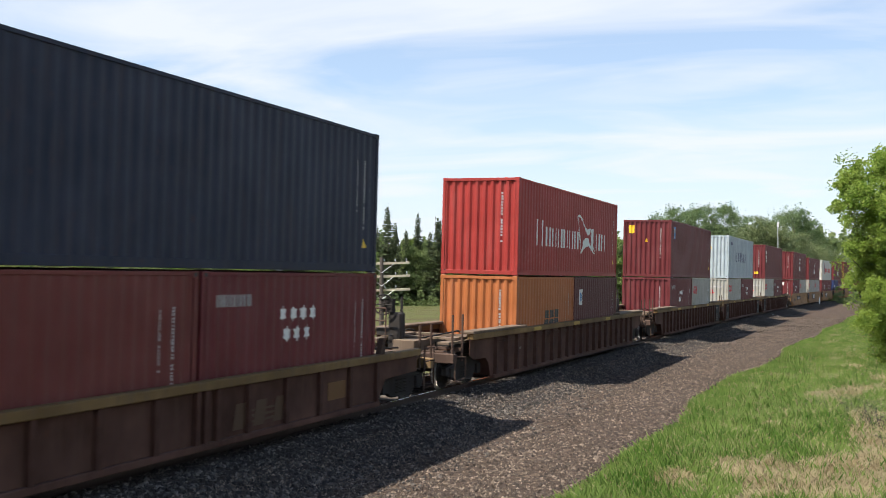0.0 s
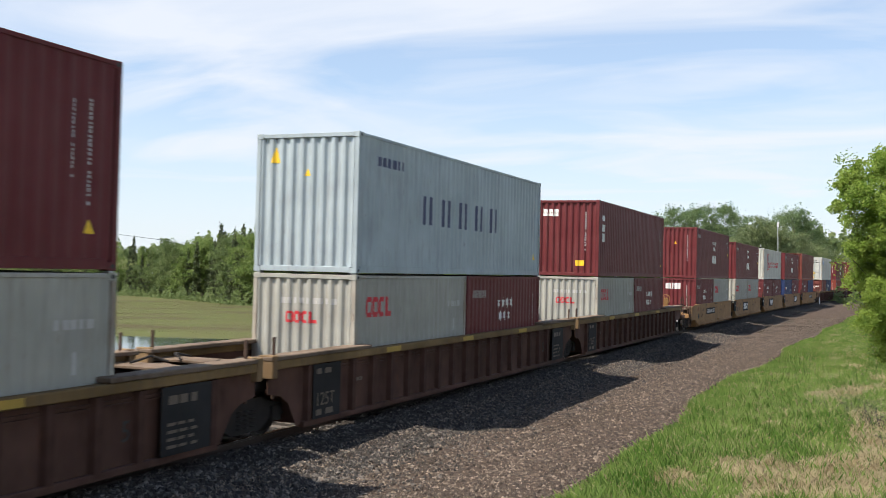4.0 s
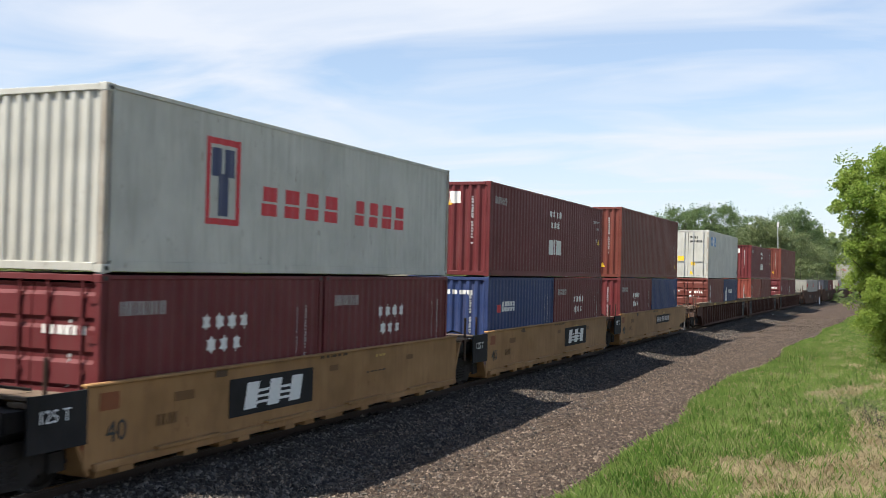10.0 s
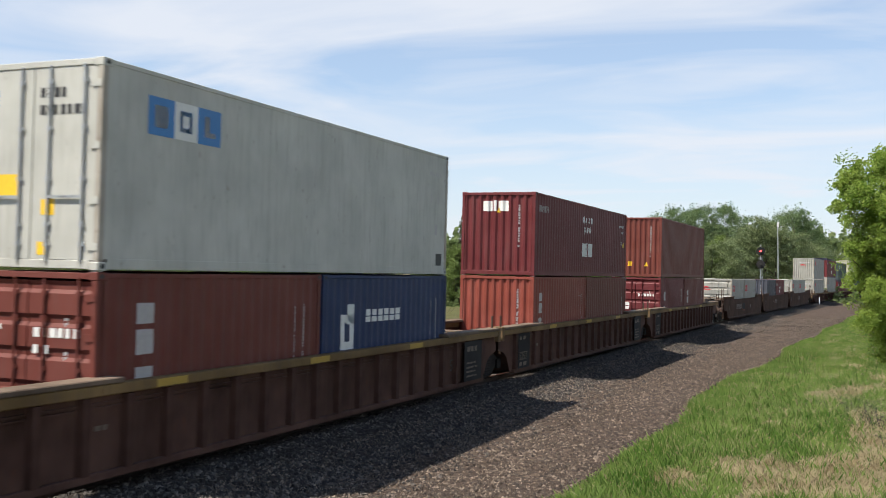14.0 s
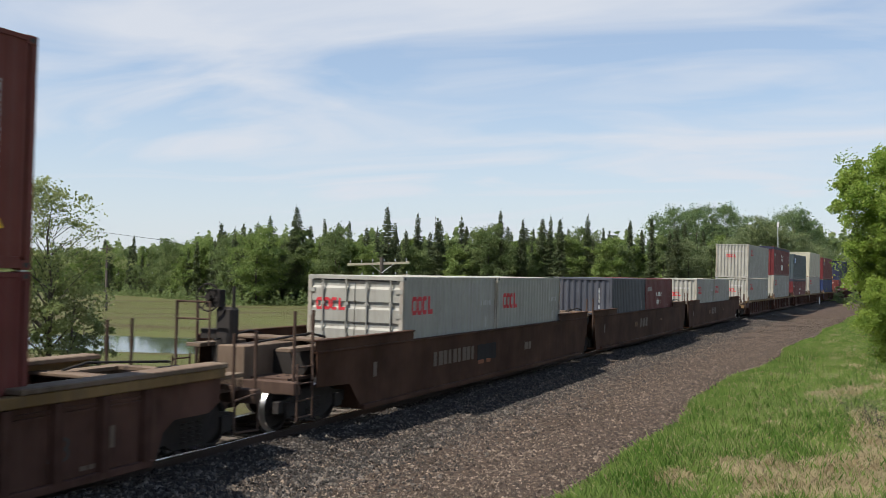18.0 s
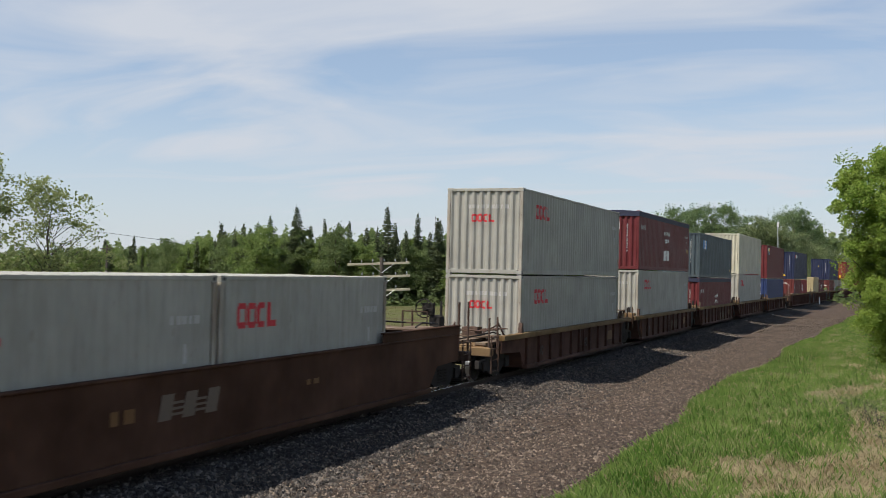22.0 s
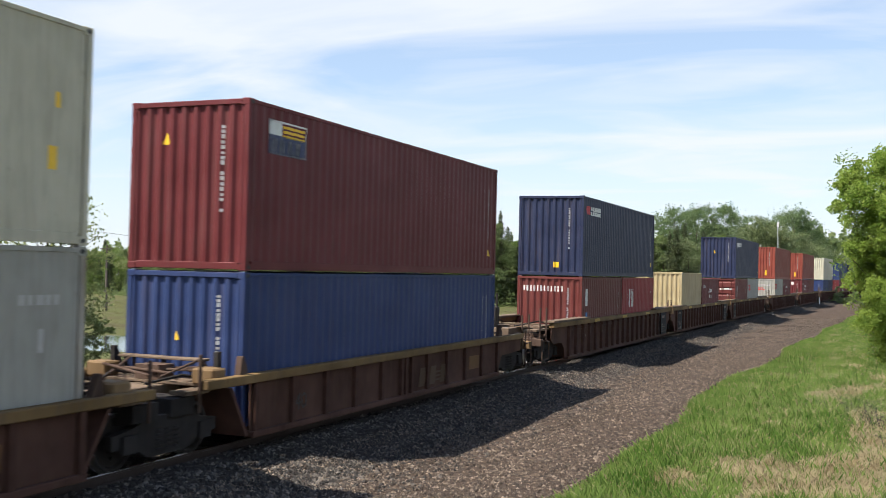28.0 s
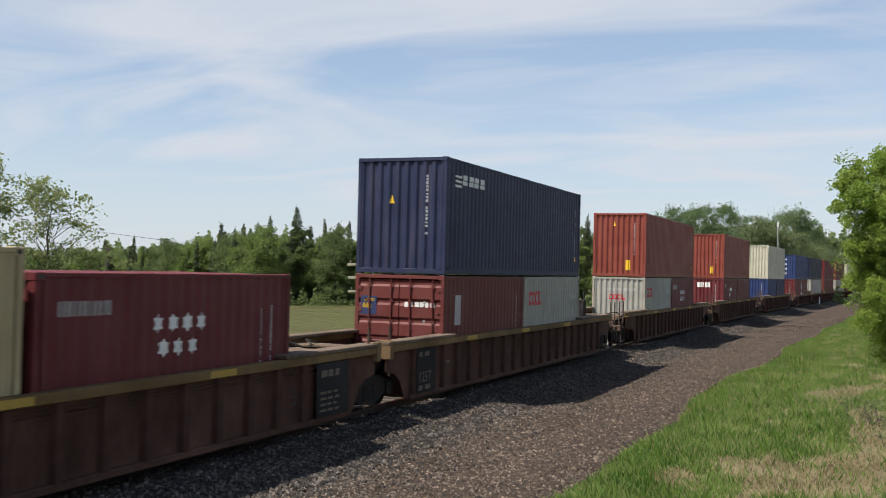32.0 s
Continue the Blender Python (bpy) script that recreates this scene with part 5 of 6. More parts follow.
        if open_end:
            def surround():
                b = bmesh.new()
                ya, yb = sy * (half + 0.60), sy * (E - 0.82)
                ia, ib = ya + sy * 0.06, yb - sy * 0.28
                vs = [[b.verts.new((x, y, z)) for x, y in ring4] for z in (dz - 0.05, dz + 0.003) for ring4 in (((-1.05, ya), (1.05, ya), (1.05, yb), (-1.05, yb)), ((-0.72, ia), (0.72, ia), (0.72, ib), (-0.72, ib)))]
                for k in range(4):
                    n = (k + 1) % 4
                    for a, c in ((vs[0], vs[1]), (vs[2], vs[3]), (vs[0], vs[2]), (vs[1], vs[3])):
                        b.faces.new((a[k], a[n], c[n], c[k]))
                bmesh.ops.recalc_face_normals(b, faces=b.faces[:])
                return b
            mesh_part("platform_frame", shared(("platform_frame", kind, sy), surround), MATS["deck_steel"], car, "open steel platform frame")
            mesh_part("cross_bar", shared(("cross_bar", kind, sy), lambda: soft_box(-1.30, 1.30, *pair(E - 0.74, E - 0.66), 1.46, 1.54, 0.01)), MATS["rusty"], car)

        def bolster():
            b = bmesh.new()
            yb = E - 0.15 if how == "joint" else d["end"] - 1.95
            prism(b, [(-1.12, dz - 0.16), (1.12, dz - 0.16), (1.12, dz - 0.42), (0.7, 1.12), (-0.7, 1.12), (-1.12, dz - 0.42)], "y", *pair(yb - 0.32, yb + 0.24))
            return b
        mesh_part("body_bolster", shared(("body_bolster", kind, sy, how), bolster), MATS["truck_steel"], car)
        for sx in (-1, 1):
            def pipe():
                b = bmesh.new()
                pts = [(sx * 0.75, sy * (half + 0.5), dz + 0.03), (sx * 0.70, sy * (half + 1.0), dz + 0.12), (sx * 0.45, sy * (E - 0.1), dz + 0.02)]
                for p, q in zip(pts, pts[1:]):
                    rod(b, p, q, 0.022, 6)
                return b
            mesh_part("brake_hose", shared(("brake_hose", kind, sx, sy, how), pipe), MATS["truck_steel"], car)
        if kind == "ochre" and how == "end" and sy > 0:
            def tank():
                b = bmesh.new()
                y = sy * (half + 1.15)
                rod(b, (-0.55, y, dz + 0.36), (0.75, y, dz + 0.36), 0.25, 16)
                rod(b, (0.75, y, dz + 0.36), (0.83, y, dz + 0.36), 0.25, 16, 0.14)
                box(b, -0.3, -0.2, y - 0.2, y + 0.2, dz - 0.02, dz + 0.12); box(b, 0.4, 0.5, y - 0.2, y + 0.2, dz - 0.02, dz + 0.12)
                return b
            mesh_part("air_tank", shared(("air_tank", kind, sy), tank), MATS["tank_rust"], car, "rusty brake air tank")
        if kind == "sparse" and how == "joint":
            for sx in (-1, 1):
                a, c = sorted((sx * 0.86, sx * 1.28))
                mesh_part("stop_block", shared(("stop_block", sx, sy), lambda: soft_box(a, c, *pair(half + 0.62, half + 0.98), dz - 0.02, dz + 0.24, 0.03)), MATS["end_tan"], car, "tan steel stop block")
                mesh_part("bracket", shared(("bracket", sx, sy), lambda: soft_box(a, a + 0.10, *pair(half + 0.30, half + 0.40), dz, dz + 0.46, 0.01)), MATS["truck_steel"], car, "dark upright bracket")
            mesh_part("walkway", shared(("walkway", sy), lambda: soft_box(-0.95, 0.75, *pair(half + 0.34, half + 0.58), dz + 0.30, dz + 0.34, 0.008)), MATS["deck_steel"], car, "dusty steel walkway board")
            for xw in (-0.9, -0.1, 0.7):
                mesh_part("walkway_leg", shared(("walkway_leg", sy, xw), lambda: soft_box(xw - 0.03, xw + 0.03, *pair(half + 0.42, half + 0.48), dz, dz + 0.30, 0.004)), MATS["truck_steel"], car)
        if kind == "sparse":
            def linkage():
                b = bmesh.new()
                for k in range(4):
                    y = sy * (half + 0.45 + 0.22 * k)
                    rod(b, (-1.1 + 0.1 * k, y, dz + 0.08 + 0.05 * k), (1.0 - 0.25 * k, y + sy * 0.12, dz + 0.22 - 0.04 * k), 0.022, 6)
                for sx in (-1, 1):
                    rod(b, (sx * 0.8, sy * (half + 0.3), dz), (sx * 0.7, sy * (half + 0.5), dz + 0.34), 0.03, 6)
                    rod(b, (sx * 0.7, sy * (half + 0.5), dz + 0.34), (sx * 0.5, sy * (half + 1.3), dz + 0.10), 0.022, 6)
                box(b, -0.28, 0.2, *pair(half + 0.55, half + 0.95), dz, dz + 0.24)
                return b
            mesh_part("brake_linkage", shared(("brake_linkage", kind, sy), linkage), MATS["rusty"], car, "rusty brake rods and levers")
        if how == "end":
            def coupler():
                b = soft_box(-0.16, 0.16, *pair(E - 0.1, E + 0.40), 0.98, 1.22, 0.03)
                box(b, -0.22, 0.22, *pair(E + 0.38, d["end"] - 0.03), 0.92, 1.28)
                return b
            mesh_part("coupler", shared(("coupler", kind, sy), coupler), MATS["rusty"], car, "rusty knuckle coupler")

            def sill_end():
                b = soft_box(-1.38, 1.38, *pair(E - 0.22, E), 1.18, 1.42, 0.02)
                box(b, -1.1, 1.1, *pair(E - 1.3, E - 0.2), 1.40, 1.45)
                return b
            mesh_part("end_sill", shared(("end_sill", kind, sy), sill_end), body if kind == "ochre" else MATS["end_tan" if kind == "sparse" else "rusty"], car)
            for sx in (-1, 1):
                def rail_post(y, x):
                    def f():
                        b = bmesh.new()
                        rod(b, (x, sy * y, 1.2), (x, sy * y, dz + (0.62 if x > 0 else 0.74)), 0.028, 6)
                        return b
                    return f
                for k, (yy, xx) in enumerate(((E - 0.08, sx * 1.30), (E - 0.72, sx * 1.30))):
                    mesh_part("handrail_post", shared(("handrail_post", kind, sx, sy, k), rail_post(yy, xx)), MATS["rusty"], car)

                def rungs():
                    b = bmesh.new()
                    rod(b, (sx * 1.38, sy * (E - 0.08), 0), (sx * 1.38, sy * (E - 0.62), 0), 0.016, 6)
                    return b

                def stiles(q):
                    b = bmesh.new()
                    rod(b, (sx * 1.38, sy * (E - q), 0.72), (sx * 1.38, sy * (E - q), 1.75), 0.02, 6)
                    return b

                def stirrup():
                    b = bmesh.new()
                    c = [Vector((sx * 1.38, sy * (E - q), z)) for q, z in ((0.10, 1.36), (0.10, 0.74), (0.78, 0.78), (0.78, 1.30))]
                    for p, q in zip(c, c[1:] + c[:1]):
                        rod(b, p, q, 0.019, 6)
                    return b
                if kind == "ribbed":
                    mesh_part("stirrup_step", shared(("stirrup_step", kind, sx, sy), stirrup), MATS["rusty"], car, "bent round bar step")
                else:
                    for q in (0.08, 0.62):
                        mesh_part("ladder_rail", shared(("ladder_rail", kind, sx, sy, q), lambda: stiles(q)), MATS["rusty"], car)
                    for k in range(4):
                        mesh_part("rung", shared(("rung", kind, sx, sy), rungs), MATS["rusty"], car).location.z = 0.78 + k * 0.30

            def gate():
                b = bmesh.new()
                z = dz + 0.72
                rod(b, (-1.30, sy * (E - 0.08), z), (-0.55, sy * (E - 0.08), z), 0.018, 6)
                rod(b, (-1.30, sy * (E - 0.08), z - 0.32), (-0.55, sy * (E - 0.08), z - 0.32), 0.018, 6)
                rod(b, (-0.55, sy * (E - 0.08), z), (-0.55, sy * (E - 0.08), dz - 0.1), 0.018, 6)
                return b
            if sy < 0:
                mesh_part("handrail", shared(("handrail", kind, sy), gate), MATS["rusty"], car)
            if sy < 0:
                def hand_wheel():
                    b = bmesh.new()
                    c = Vector((-0.72, sy * (E - 0.25), dz + 0.80))
                    ring(b, c, (0, 1, 0), 0.26, 0.018)
                    for a in range(3):
                        q = Vector((math.cos(a * math.pi / 3) * 0.26, 0, math.sin(a * math.pi / 3) * 0.26))
                        rod(b, c - q, c + q, 0.013, 5)
                    return b
                mesh_part("brake_wheel", shared(("brake_wheel", kind, sy), hand_wheel), MATS["truck_steel"], car, "hand brake wheel")
                if kind == "ochre":
                    def yellow_wheel():
                        b = bmesh.new()
                        c = Vector((0.05, sy * (E - 0.30), dz + 0.40))
                        ring(b, c, (0, 1, 0), 0.24, 0.022)
                        for a in range(3):
                            q = Vector((math.cos(a * math.pi / 3) * 0.24, 0, math.sin(a * math.pi / 3) * 0.24))
                            rod(b, c - q, c + q, 0.014, 5)
                        box(b, -0.06, 0.16, *pair(E - 0.5, E - 0.32), dz - 0.1, dz + 0.44)
                        return b
                    mesh_part("release_wheel", shared(("release_wheel", sy), yellow_wheel), MATS["car_ochre"], car, "worn yellow hand wheel")
                mesh_part("brake_stand", shared(("brake_stand", kind, sy), lambda: housing(sy, E, dz)), MATS["truck_steel"], car, "dark hand brake housing")
            truck(car, sy * (d["end"] - 1.95))
        else:
            mesh_part("articulation", shared(("articulation", kind, sy), lambda: soft_box(-0.34, 0.34, *pair(E - 0.3, E + 0.10), 1.0, 1.34, 0.05)), MATS["truck_steel"], car)
            if kind in ("ochre", "sparse", "ribbed", "smooth"):
                for sx in (-1, 1):
                    def joint_post():
                        b = bmesh.new()
                        rod(b, (sx * 1.30, sy * (E - 0.35), 1.2), (sx * 1.30, sy * (E - 0.35), dz + 0.5), 0.03, 6)
                        return b
                    mesh_part("handrail_post", shared(("joint_post", kind, sy, sx), joint_post), MATS["rusty"], car)
                    if kind == "ribbed":
                        xa, xb = sorted((sx * (XI - 0.12), sx * (XO + 0.11)))
                        mesh_part("end_cap", shared(("end_cap", sy, sx), lambda: soft_box(xa, xb, *pair(9.30, 9.46), top - 0.30, top + 0.10, 0.015)), MATS["end_tan"], car, "tan steel end cap")
            if sy < 0:
                truck(car, -d["pitch"] / 2)
    # lettering and panels
    xo = XO - 0.016

    def panel(name, y0, y1, z0, z1, mat, lab, dx=0.0):
        mesh_part(name, shared((name, kind, y0, z0), lambda: soft_box(xo + dx, xo + 0.006 + dx, y0, y1, z0, z1, 0.001)), MATS[mat], car, lab)

    def letters(s, size, y, z, mat, dx=0.008):
        o = mesh_part("lettering", lettering_mesh(s, size), MATS[mat], car, "stencilled lettering " + s)
        o["kind"] = "stuff"
        o.location = (xo + dx + 0.002, y, z)

    def logo(y, z, w, h, mat, dx=0.009):
        def f():
            b = bmesh.new()
            for i in range(3):
                y0, bw, sl = y + i * w / 3 + w * 0.06, w / 3 * 0.52, h * 0.22
                prism(b, [(y0, z), (y0 + bw, z), (y0 + bw + sl, z + h), (y0 + sl, z + h)], "x", xo + dx, xo + dx + 0.003)
                if i < 2:
                    for k in range(3):
                        box(b, xo + dx, xo + dx + 0.002, y0 + bw + sl * 0.3, y0 + w / 3 + sl * 0.4, z + h * (0.15 + 0.22 * k), z + h * (0.25 + 0.22 * k))
            return b
        mesh_part("emblem", shared(("emblem", kind, y, z), f), MATS[mat], car, "pale block emblem")["kind"] = "stuff"

    def code(y, z, w, h, n, mat, dx=0.009):
        def f():
            b = bmesh.new()
            for r in bars(y, z, w, h, n):
                box(b, xo + dx, xo + dx + 0.003, r[0], r[1], r[2], r[3])
            return b
        mesh_part("code_strip", shared(("code_strip", kind, y, z), f), MATS[mat], car, "stencilled code bars")["kind"] = "stuff"

    if kind == "ochre":
        if front == "joint" and rear == "joint":
            panel("emblem_panel", emblem_at - 3.20, emblem_at - 0.56, 1.03, 1.65, "black_panel", "black emblem panel")
            logo(emblem_at - 2.92, 1.12, 2.1, 0.44, "mark_white")
        else:
            panel("number_panel", -3.22 if front == "end" else 0.50, -0.19 if front == "end" else 3.55, 1.22, 1.60, "black_panel", "black number panel")
            code(-3.08 if front == "end" else 0.66, 1.30, 2.75, 0.22, 11, "mark_pale")
        letters("40", 0.42, -half + 0.25, 1.06, "mark_black", 0.004)
        if front == "joint":
            mesh_part("weight_plate", shared(("weight_plate", kind), lambda: soft_box(XO - 0.03, XO + 0.004, -7.46, -6.42, 1.10, 1.82, 0.004)), MATS["black_panel"], car, "black weight plate")
            o = mesh_part("lettering", lettering_mesh("125 T", 0.24), MATS["mark_white"], car, "stencilled lettering 125 T")
            o.location = (XO + 0.008, -7.30, 1.46)
        code(2.0, 1.66, 0.5, 0.05, 3, "mark_ochre"); code(-3.6, 1.72, 0.42, 0.16, 1, "mark_stencil"); code(-4.6, 1.46, 0.75, 0.14, 1, "patch_brown"); code(0.05, 1.52, 0.62, 0.11, 1, "patch_brown"); code(3.5, 1.50, 0.55, 0.10, 1, "patch_brown"); code(-0.3, 1.78, 1.1, 0.05, 5, "mark_stencil"); code(1.6, 1.36, 0.9, 0.03, 5, "mark_stencil"); code(-half + 0.12, 1.50, 0.48, 0.24, 1, "patch_red"); code(-half + 1.3, 1.15, 0.5, 0.16, 4, "patch_brown")
    elif kind == "ribbed":
        if front == "joint":
            panel("weight_plate", -8.06, -7.04, low + 0.06, top - 0.16, "black_panel", "black weight plate", 0.10)
            letters("125T", 0.34, -7.98, low + 0.30, "mark_faded", 0.108)
            code(-7.95, low + 0.12, 0.7, 0.11, 2, "mark_faded", 0.107)
            code(-7.95, top - 0.34, 0.6, 0.10, 2, "mark_faded", 0.107)
        if rear == "joint":
            panel("end_plate", 6.84, 8.04, low + 0.06, top - 0.16, "black_panel", "black stencilled plate", 0.10)
            for k in range(4):
                code(6.98, low + 0.16 + k * 0.11, 0.85 - 0.1 * (k % 2), 0.045, 3, "mark_faded", 0.107)
            code(7.0, top - 0.42, 0.8, 0.13, 3, "mark_faded", 0.107)
            letters("53", 0.42, 6.10, low + 0.38, "mark_black", 0.004)
        else:
            letters("53", 0.44, 6.30, low + 0.30, "mark_black", 0.004)
            code(7.3, low + 0.34, 0.30, 0.30, 2, "mark_faded", 0.004); code(6.9, low + 0.12, 0.5, 0.06, 3, "mark_faded", 0.004)
        code(-6.2, top - 0.62, 0.3, 0.07, 2, "mark_faded", 0.004)
        for i, y in enumerate((-4.7, -0.4, 3.9)):
            o = mesh_part("chord_stripe", shared(("chord_stripe", kind), lambda: soft_box(XO + 0.083, XO + 0.0895, -0.35, 0.35, top - 0.13, top - 0.02, 0.002)), MATS["stripe_faded"], car, "faded yellow stripe")
            o.location.y = y
    elif kind == "smooth":
        if front == "end":
            code(-4.6, 1.22, 2.7, 0.34, 9, "mark_faded")
            panel("emblem_panel", -1.75, -0.35, 1.14, 1.56, "black_panel", "black painted-out patch")
            code(-1.7, 1.06, 1.2, 0.10, 2, "patch_red"); code(2.1, 1.20, 0.7, 0.22, 2, "mark_faded")
        else:
            code(-2.6, 1.26, 0.55, 0.20, 2, "patch_brown")
            logo(-1.7, 1.20, 1.7, 0.38, "mark_faded"); code(2.6, 1.34, 0.5, 0.10, 2, "patch_brown")
        panel("small_plate", -half + 0.5, -half + 0.66, 1.25, 1.55, "mark_faded", "small pale plate")
    else:
        if front == "end":
            letters("40", 0.46, 0.50, low + 0.22, "mark_black", 0.004)
        else:
            logo(0.66, low + 0.14, 1.8, 0.42, "mark_stencil")
        panel("patch", 3.9, 4.6, low + 0.28, low + 0.62, "patch_brown", "faded ochre paint patch")
        letters("40", 0.42, -4.6, low + 0.25, "mark_black", 0.004)
    CARS[key] = car
    return car


def consist(kind, places):
    n = len(places)
    for i, u in enumerate(places):
        front = "end" if i == 0 else "joint"
        rear = "end" if i == n - 1 else "joint"
        on_train(well_car(kind, front, rear, 4.1 if kind == "ochre" and i == 3 else 0.0), u + 6.096)


on_train(well_car("sparse", "joint", "end"), -200.80 + 6.096)
consist("ribbed", [-179.51])
consist("ribbed", [-156.32, -137.08, -117.77])
consist("ochre", [-96.55, -81.38, -66.17, -51.13, -35.93])
consist("ribbed", [-14.32, 4.75, 24.05])
consist("smooth", [47.12, 66.38, 85.62])
consist("sparse", [106.80, 122.47, 137.97, 153.50, 169.38])
consist("ribbed", [190.45, 209.62, 229.00])
consist("ribbed", [251.90])
consist("ribbed", [274.95])
consist("ribbed", [298.20])
consist("sparse", [319.40, 335.00, 350.60, 366.20, 381.80])


# ---------------------------------------------------------------- trees
def leaf_material(name, c0, c1, c2, through_light=0.45):
    m = blade_material(name, c0, c1, c2)
    m.node_tree.nodes["Mix Shader"].inputs[0].default_value = through_light
    return m


BARK = gravel_material("bark", (0.07, 0.058, 0.048), (0.20, 0.175, 0.15), 30, (0.09, 0.075, 0.06))
LEAF = {
    "spruce": leaf_material("spruce_needles", (0.048, 0.070, 0.034), (0.082, 0.108, 0.050), (0.140, 0.160, 0.075), 0.38),
    "broad": leaf_material("broad_leaves", (0.080, 0.120, 0.040), (0.134, 0.184, 0.065), (0.215, 0.258, 0.110), 0.52),
    "fresh": leaf_material("fresh_leaves", (0.098, 0.152, 0.036), (0.158, 0.228, 0.058), (0.245, 0.300, 0.105), 0.5),
    "tall": leaf_material("tall_leaves", (0.088, 0.138, 0.055), (0.140, 0.202, 0.084), (0.215, 0.275, 0.140), 0.52),
    "pale": leaf_material("pale_leaves", (0.115, 0.155, 0.065), (0.175, 0.220, 0.098), (0.235, 0.275, 0.140), 0.5),
    "bright": leaf_material("bright_leaves", (0.120, 0.200, 0.030), (0.21, 0.315, 0.050), (0.33, 0.40, 0.095), 0.55),
    "alder": leaf_material("alder_leaves", (0.125, 0.165, 0.055), (0.20, 0.24, 0.088), (0.31, 0.34, 0.155), 0.55)}


def leaf_mesh(name, P, size, rng, flat=0.35, stretch=1.0):
    """A leaf, two triangles folded at the middle, at each point of P."""
    n = len(P)
    d = rng.normal(size=(n, 3)); d[:, 2] *= flat
    d /= np.linalg.norm(d, axis=1)[:, None] + 1e-9
    e = rng.normal(size=(n, 3))
    e -= d * (e * d).sum(1)[:, None]
    e /= np.linalg.norm(e, axis=1)[:, None] + 1e-9
    s = (size * (0.6 + 0.8 * rng.random(n)))[:, None]
    V = np.zeros((n * 4, 3))
    V[0::4], V[1::4], V[2::4], V[3::4] = P - d * s * stretch, P + e * s * 0.55, P + d * s * stretch, P - e * s * 0.55
    i = np.arange(n) * 4
    F = np.concatenate([np.stack([i, i + 1, i + 2], 1), np.stack([i, i + 2, i + 3], 1)])
    me = bpy.data.meshes.new(name)
    me.from_pydata(V.tolist(), [], F.tolist())
    return me


def trunk_bm(h, r, rng, limbs, reach, low=0.25):
    bm = bmesh.new()
    pts = [Vector((0, 0, 0))]
    for k in range(1, 6):
        pts.append(Vector((rng.normal(0, 0.015) * h * k / 5, rng.normal(0, 0.015) * h * k / 5, h * k / 5)))
    for k in range(5):
        rod(bm, pts[k], pts[k + 1], r * (1 - 0.18 * k), 7, r * (1 - 0.18 * (k + 1)))
    tips = []
    for k in range(limbs):
        f = low + (0.92 - low) * (k + rng.random()) / limbs
        p = pts[0].lerp(pts[5], f)
        a = rng.random() * 6.283
        q = p + Vector((math.cos(a), math.sin(a), 0.6 + 0.6 * rng.random())) * reach * (1.1 - 0.7 * f) * (0.6 + 0.5 * rng.random())
        mid = p.lerp(q, 0.5) + Vector((0, 0, 0.05 * reach))
        rod(bm, p, mid, r * 0.36 * (1.1 - f), 5, r * 0.24 * (1.1 - f)); rod(bm, mid, q, r * 0.24 * (1.1 - f), 5, r * 0.06)
        tips.append((p, mid, q))
    return bm, tips


def spruce(seed, h, spread_r, label, gaps=0.0):
    """Whorls of drooping boughs, uneven in length, thick with short sprays."""
    rng = np.random.default_rng(seed)
    t = thing("spruce_tree", label, "tree", "trees along the forest edge")
    bm, _ = trunk_bm(h, 0.13, rng, 0, 1)
    part("trunk", bm, BARK, t)
    P = []
    z = h * 0.05
    while z < h * 0.985:
        f = z / h
        r = spread_r * (0.10 + 0.90 * (1 - f) ** 0.85) * (0.62 + 0.50 * rng.random()) * (1 if f < 0.95 else 0.4)
        n = 6 + int(6 * (1 - f))
        a0 = rng.random() * 6.283
        for k in range(n):
            if rng.random() < gaps:
                continue
            a = a0 + 6.283 * k / n + rng.normal(0, 0.22)
            rr = r * (0.62 + 0.5 * rng.random())
            m = int(8 + 30 * rr / spread_r)
            s = rng.random(m) ** 0.62
            droop = -0.34 * rr * s ** 1.5 + 0.16 * rr * s ** 3
            side = rng.normal(0, 0.17, m) * (0.25 + rr * (1.05 - s))
            P.append(np.stack([np.cos(a) * s * rr - np.sin(a) * side, np.sin(a) * s * rr + np.cos(a) * side, z + droop - 0.16 * rng.random(m)], 1))
        z += 0.24 + 0.20 * (1 - f) * rng.random()
    P = np.concatenate(P)
    mesh_part("crown", leaf_mesh("crown", P, 0.075 + 0.085 * (1 - P[:, 2] / h).clip(0, 1) ** 0.6, rng, 0.45, 1.3), LEAF["spruce"], t)
    return t


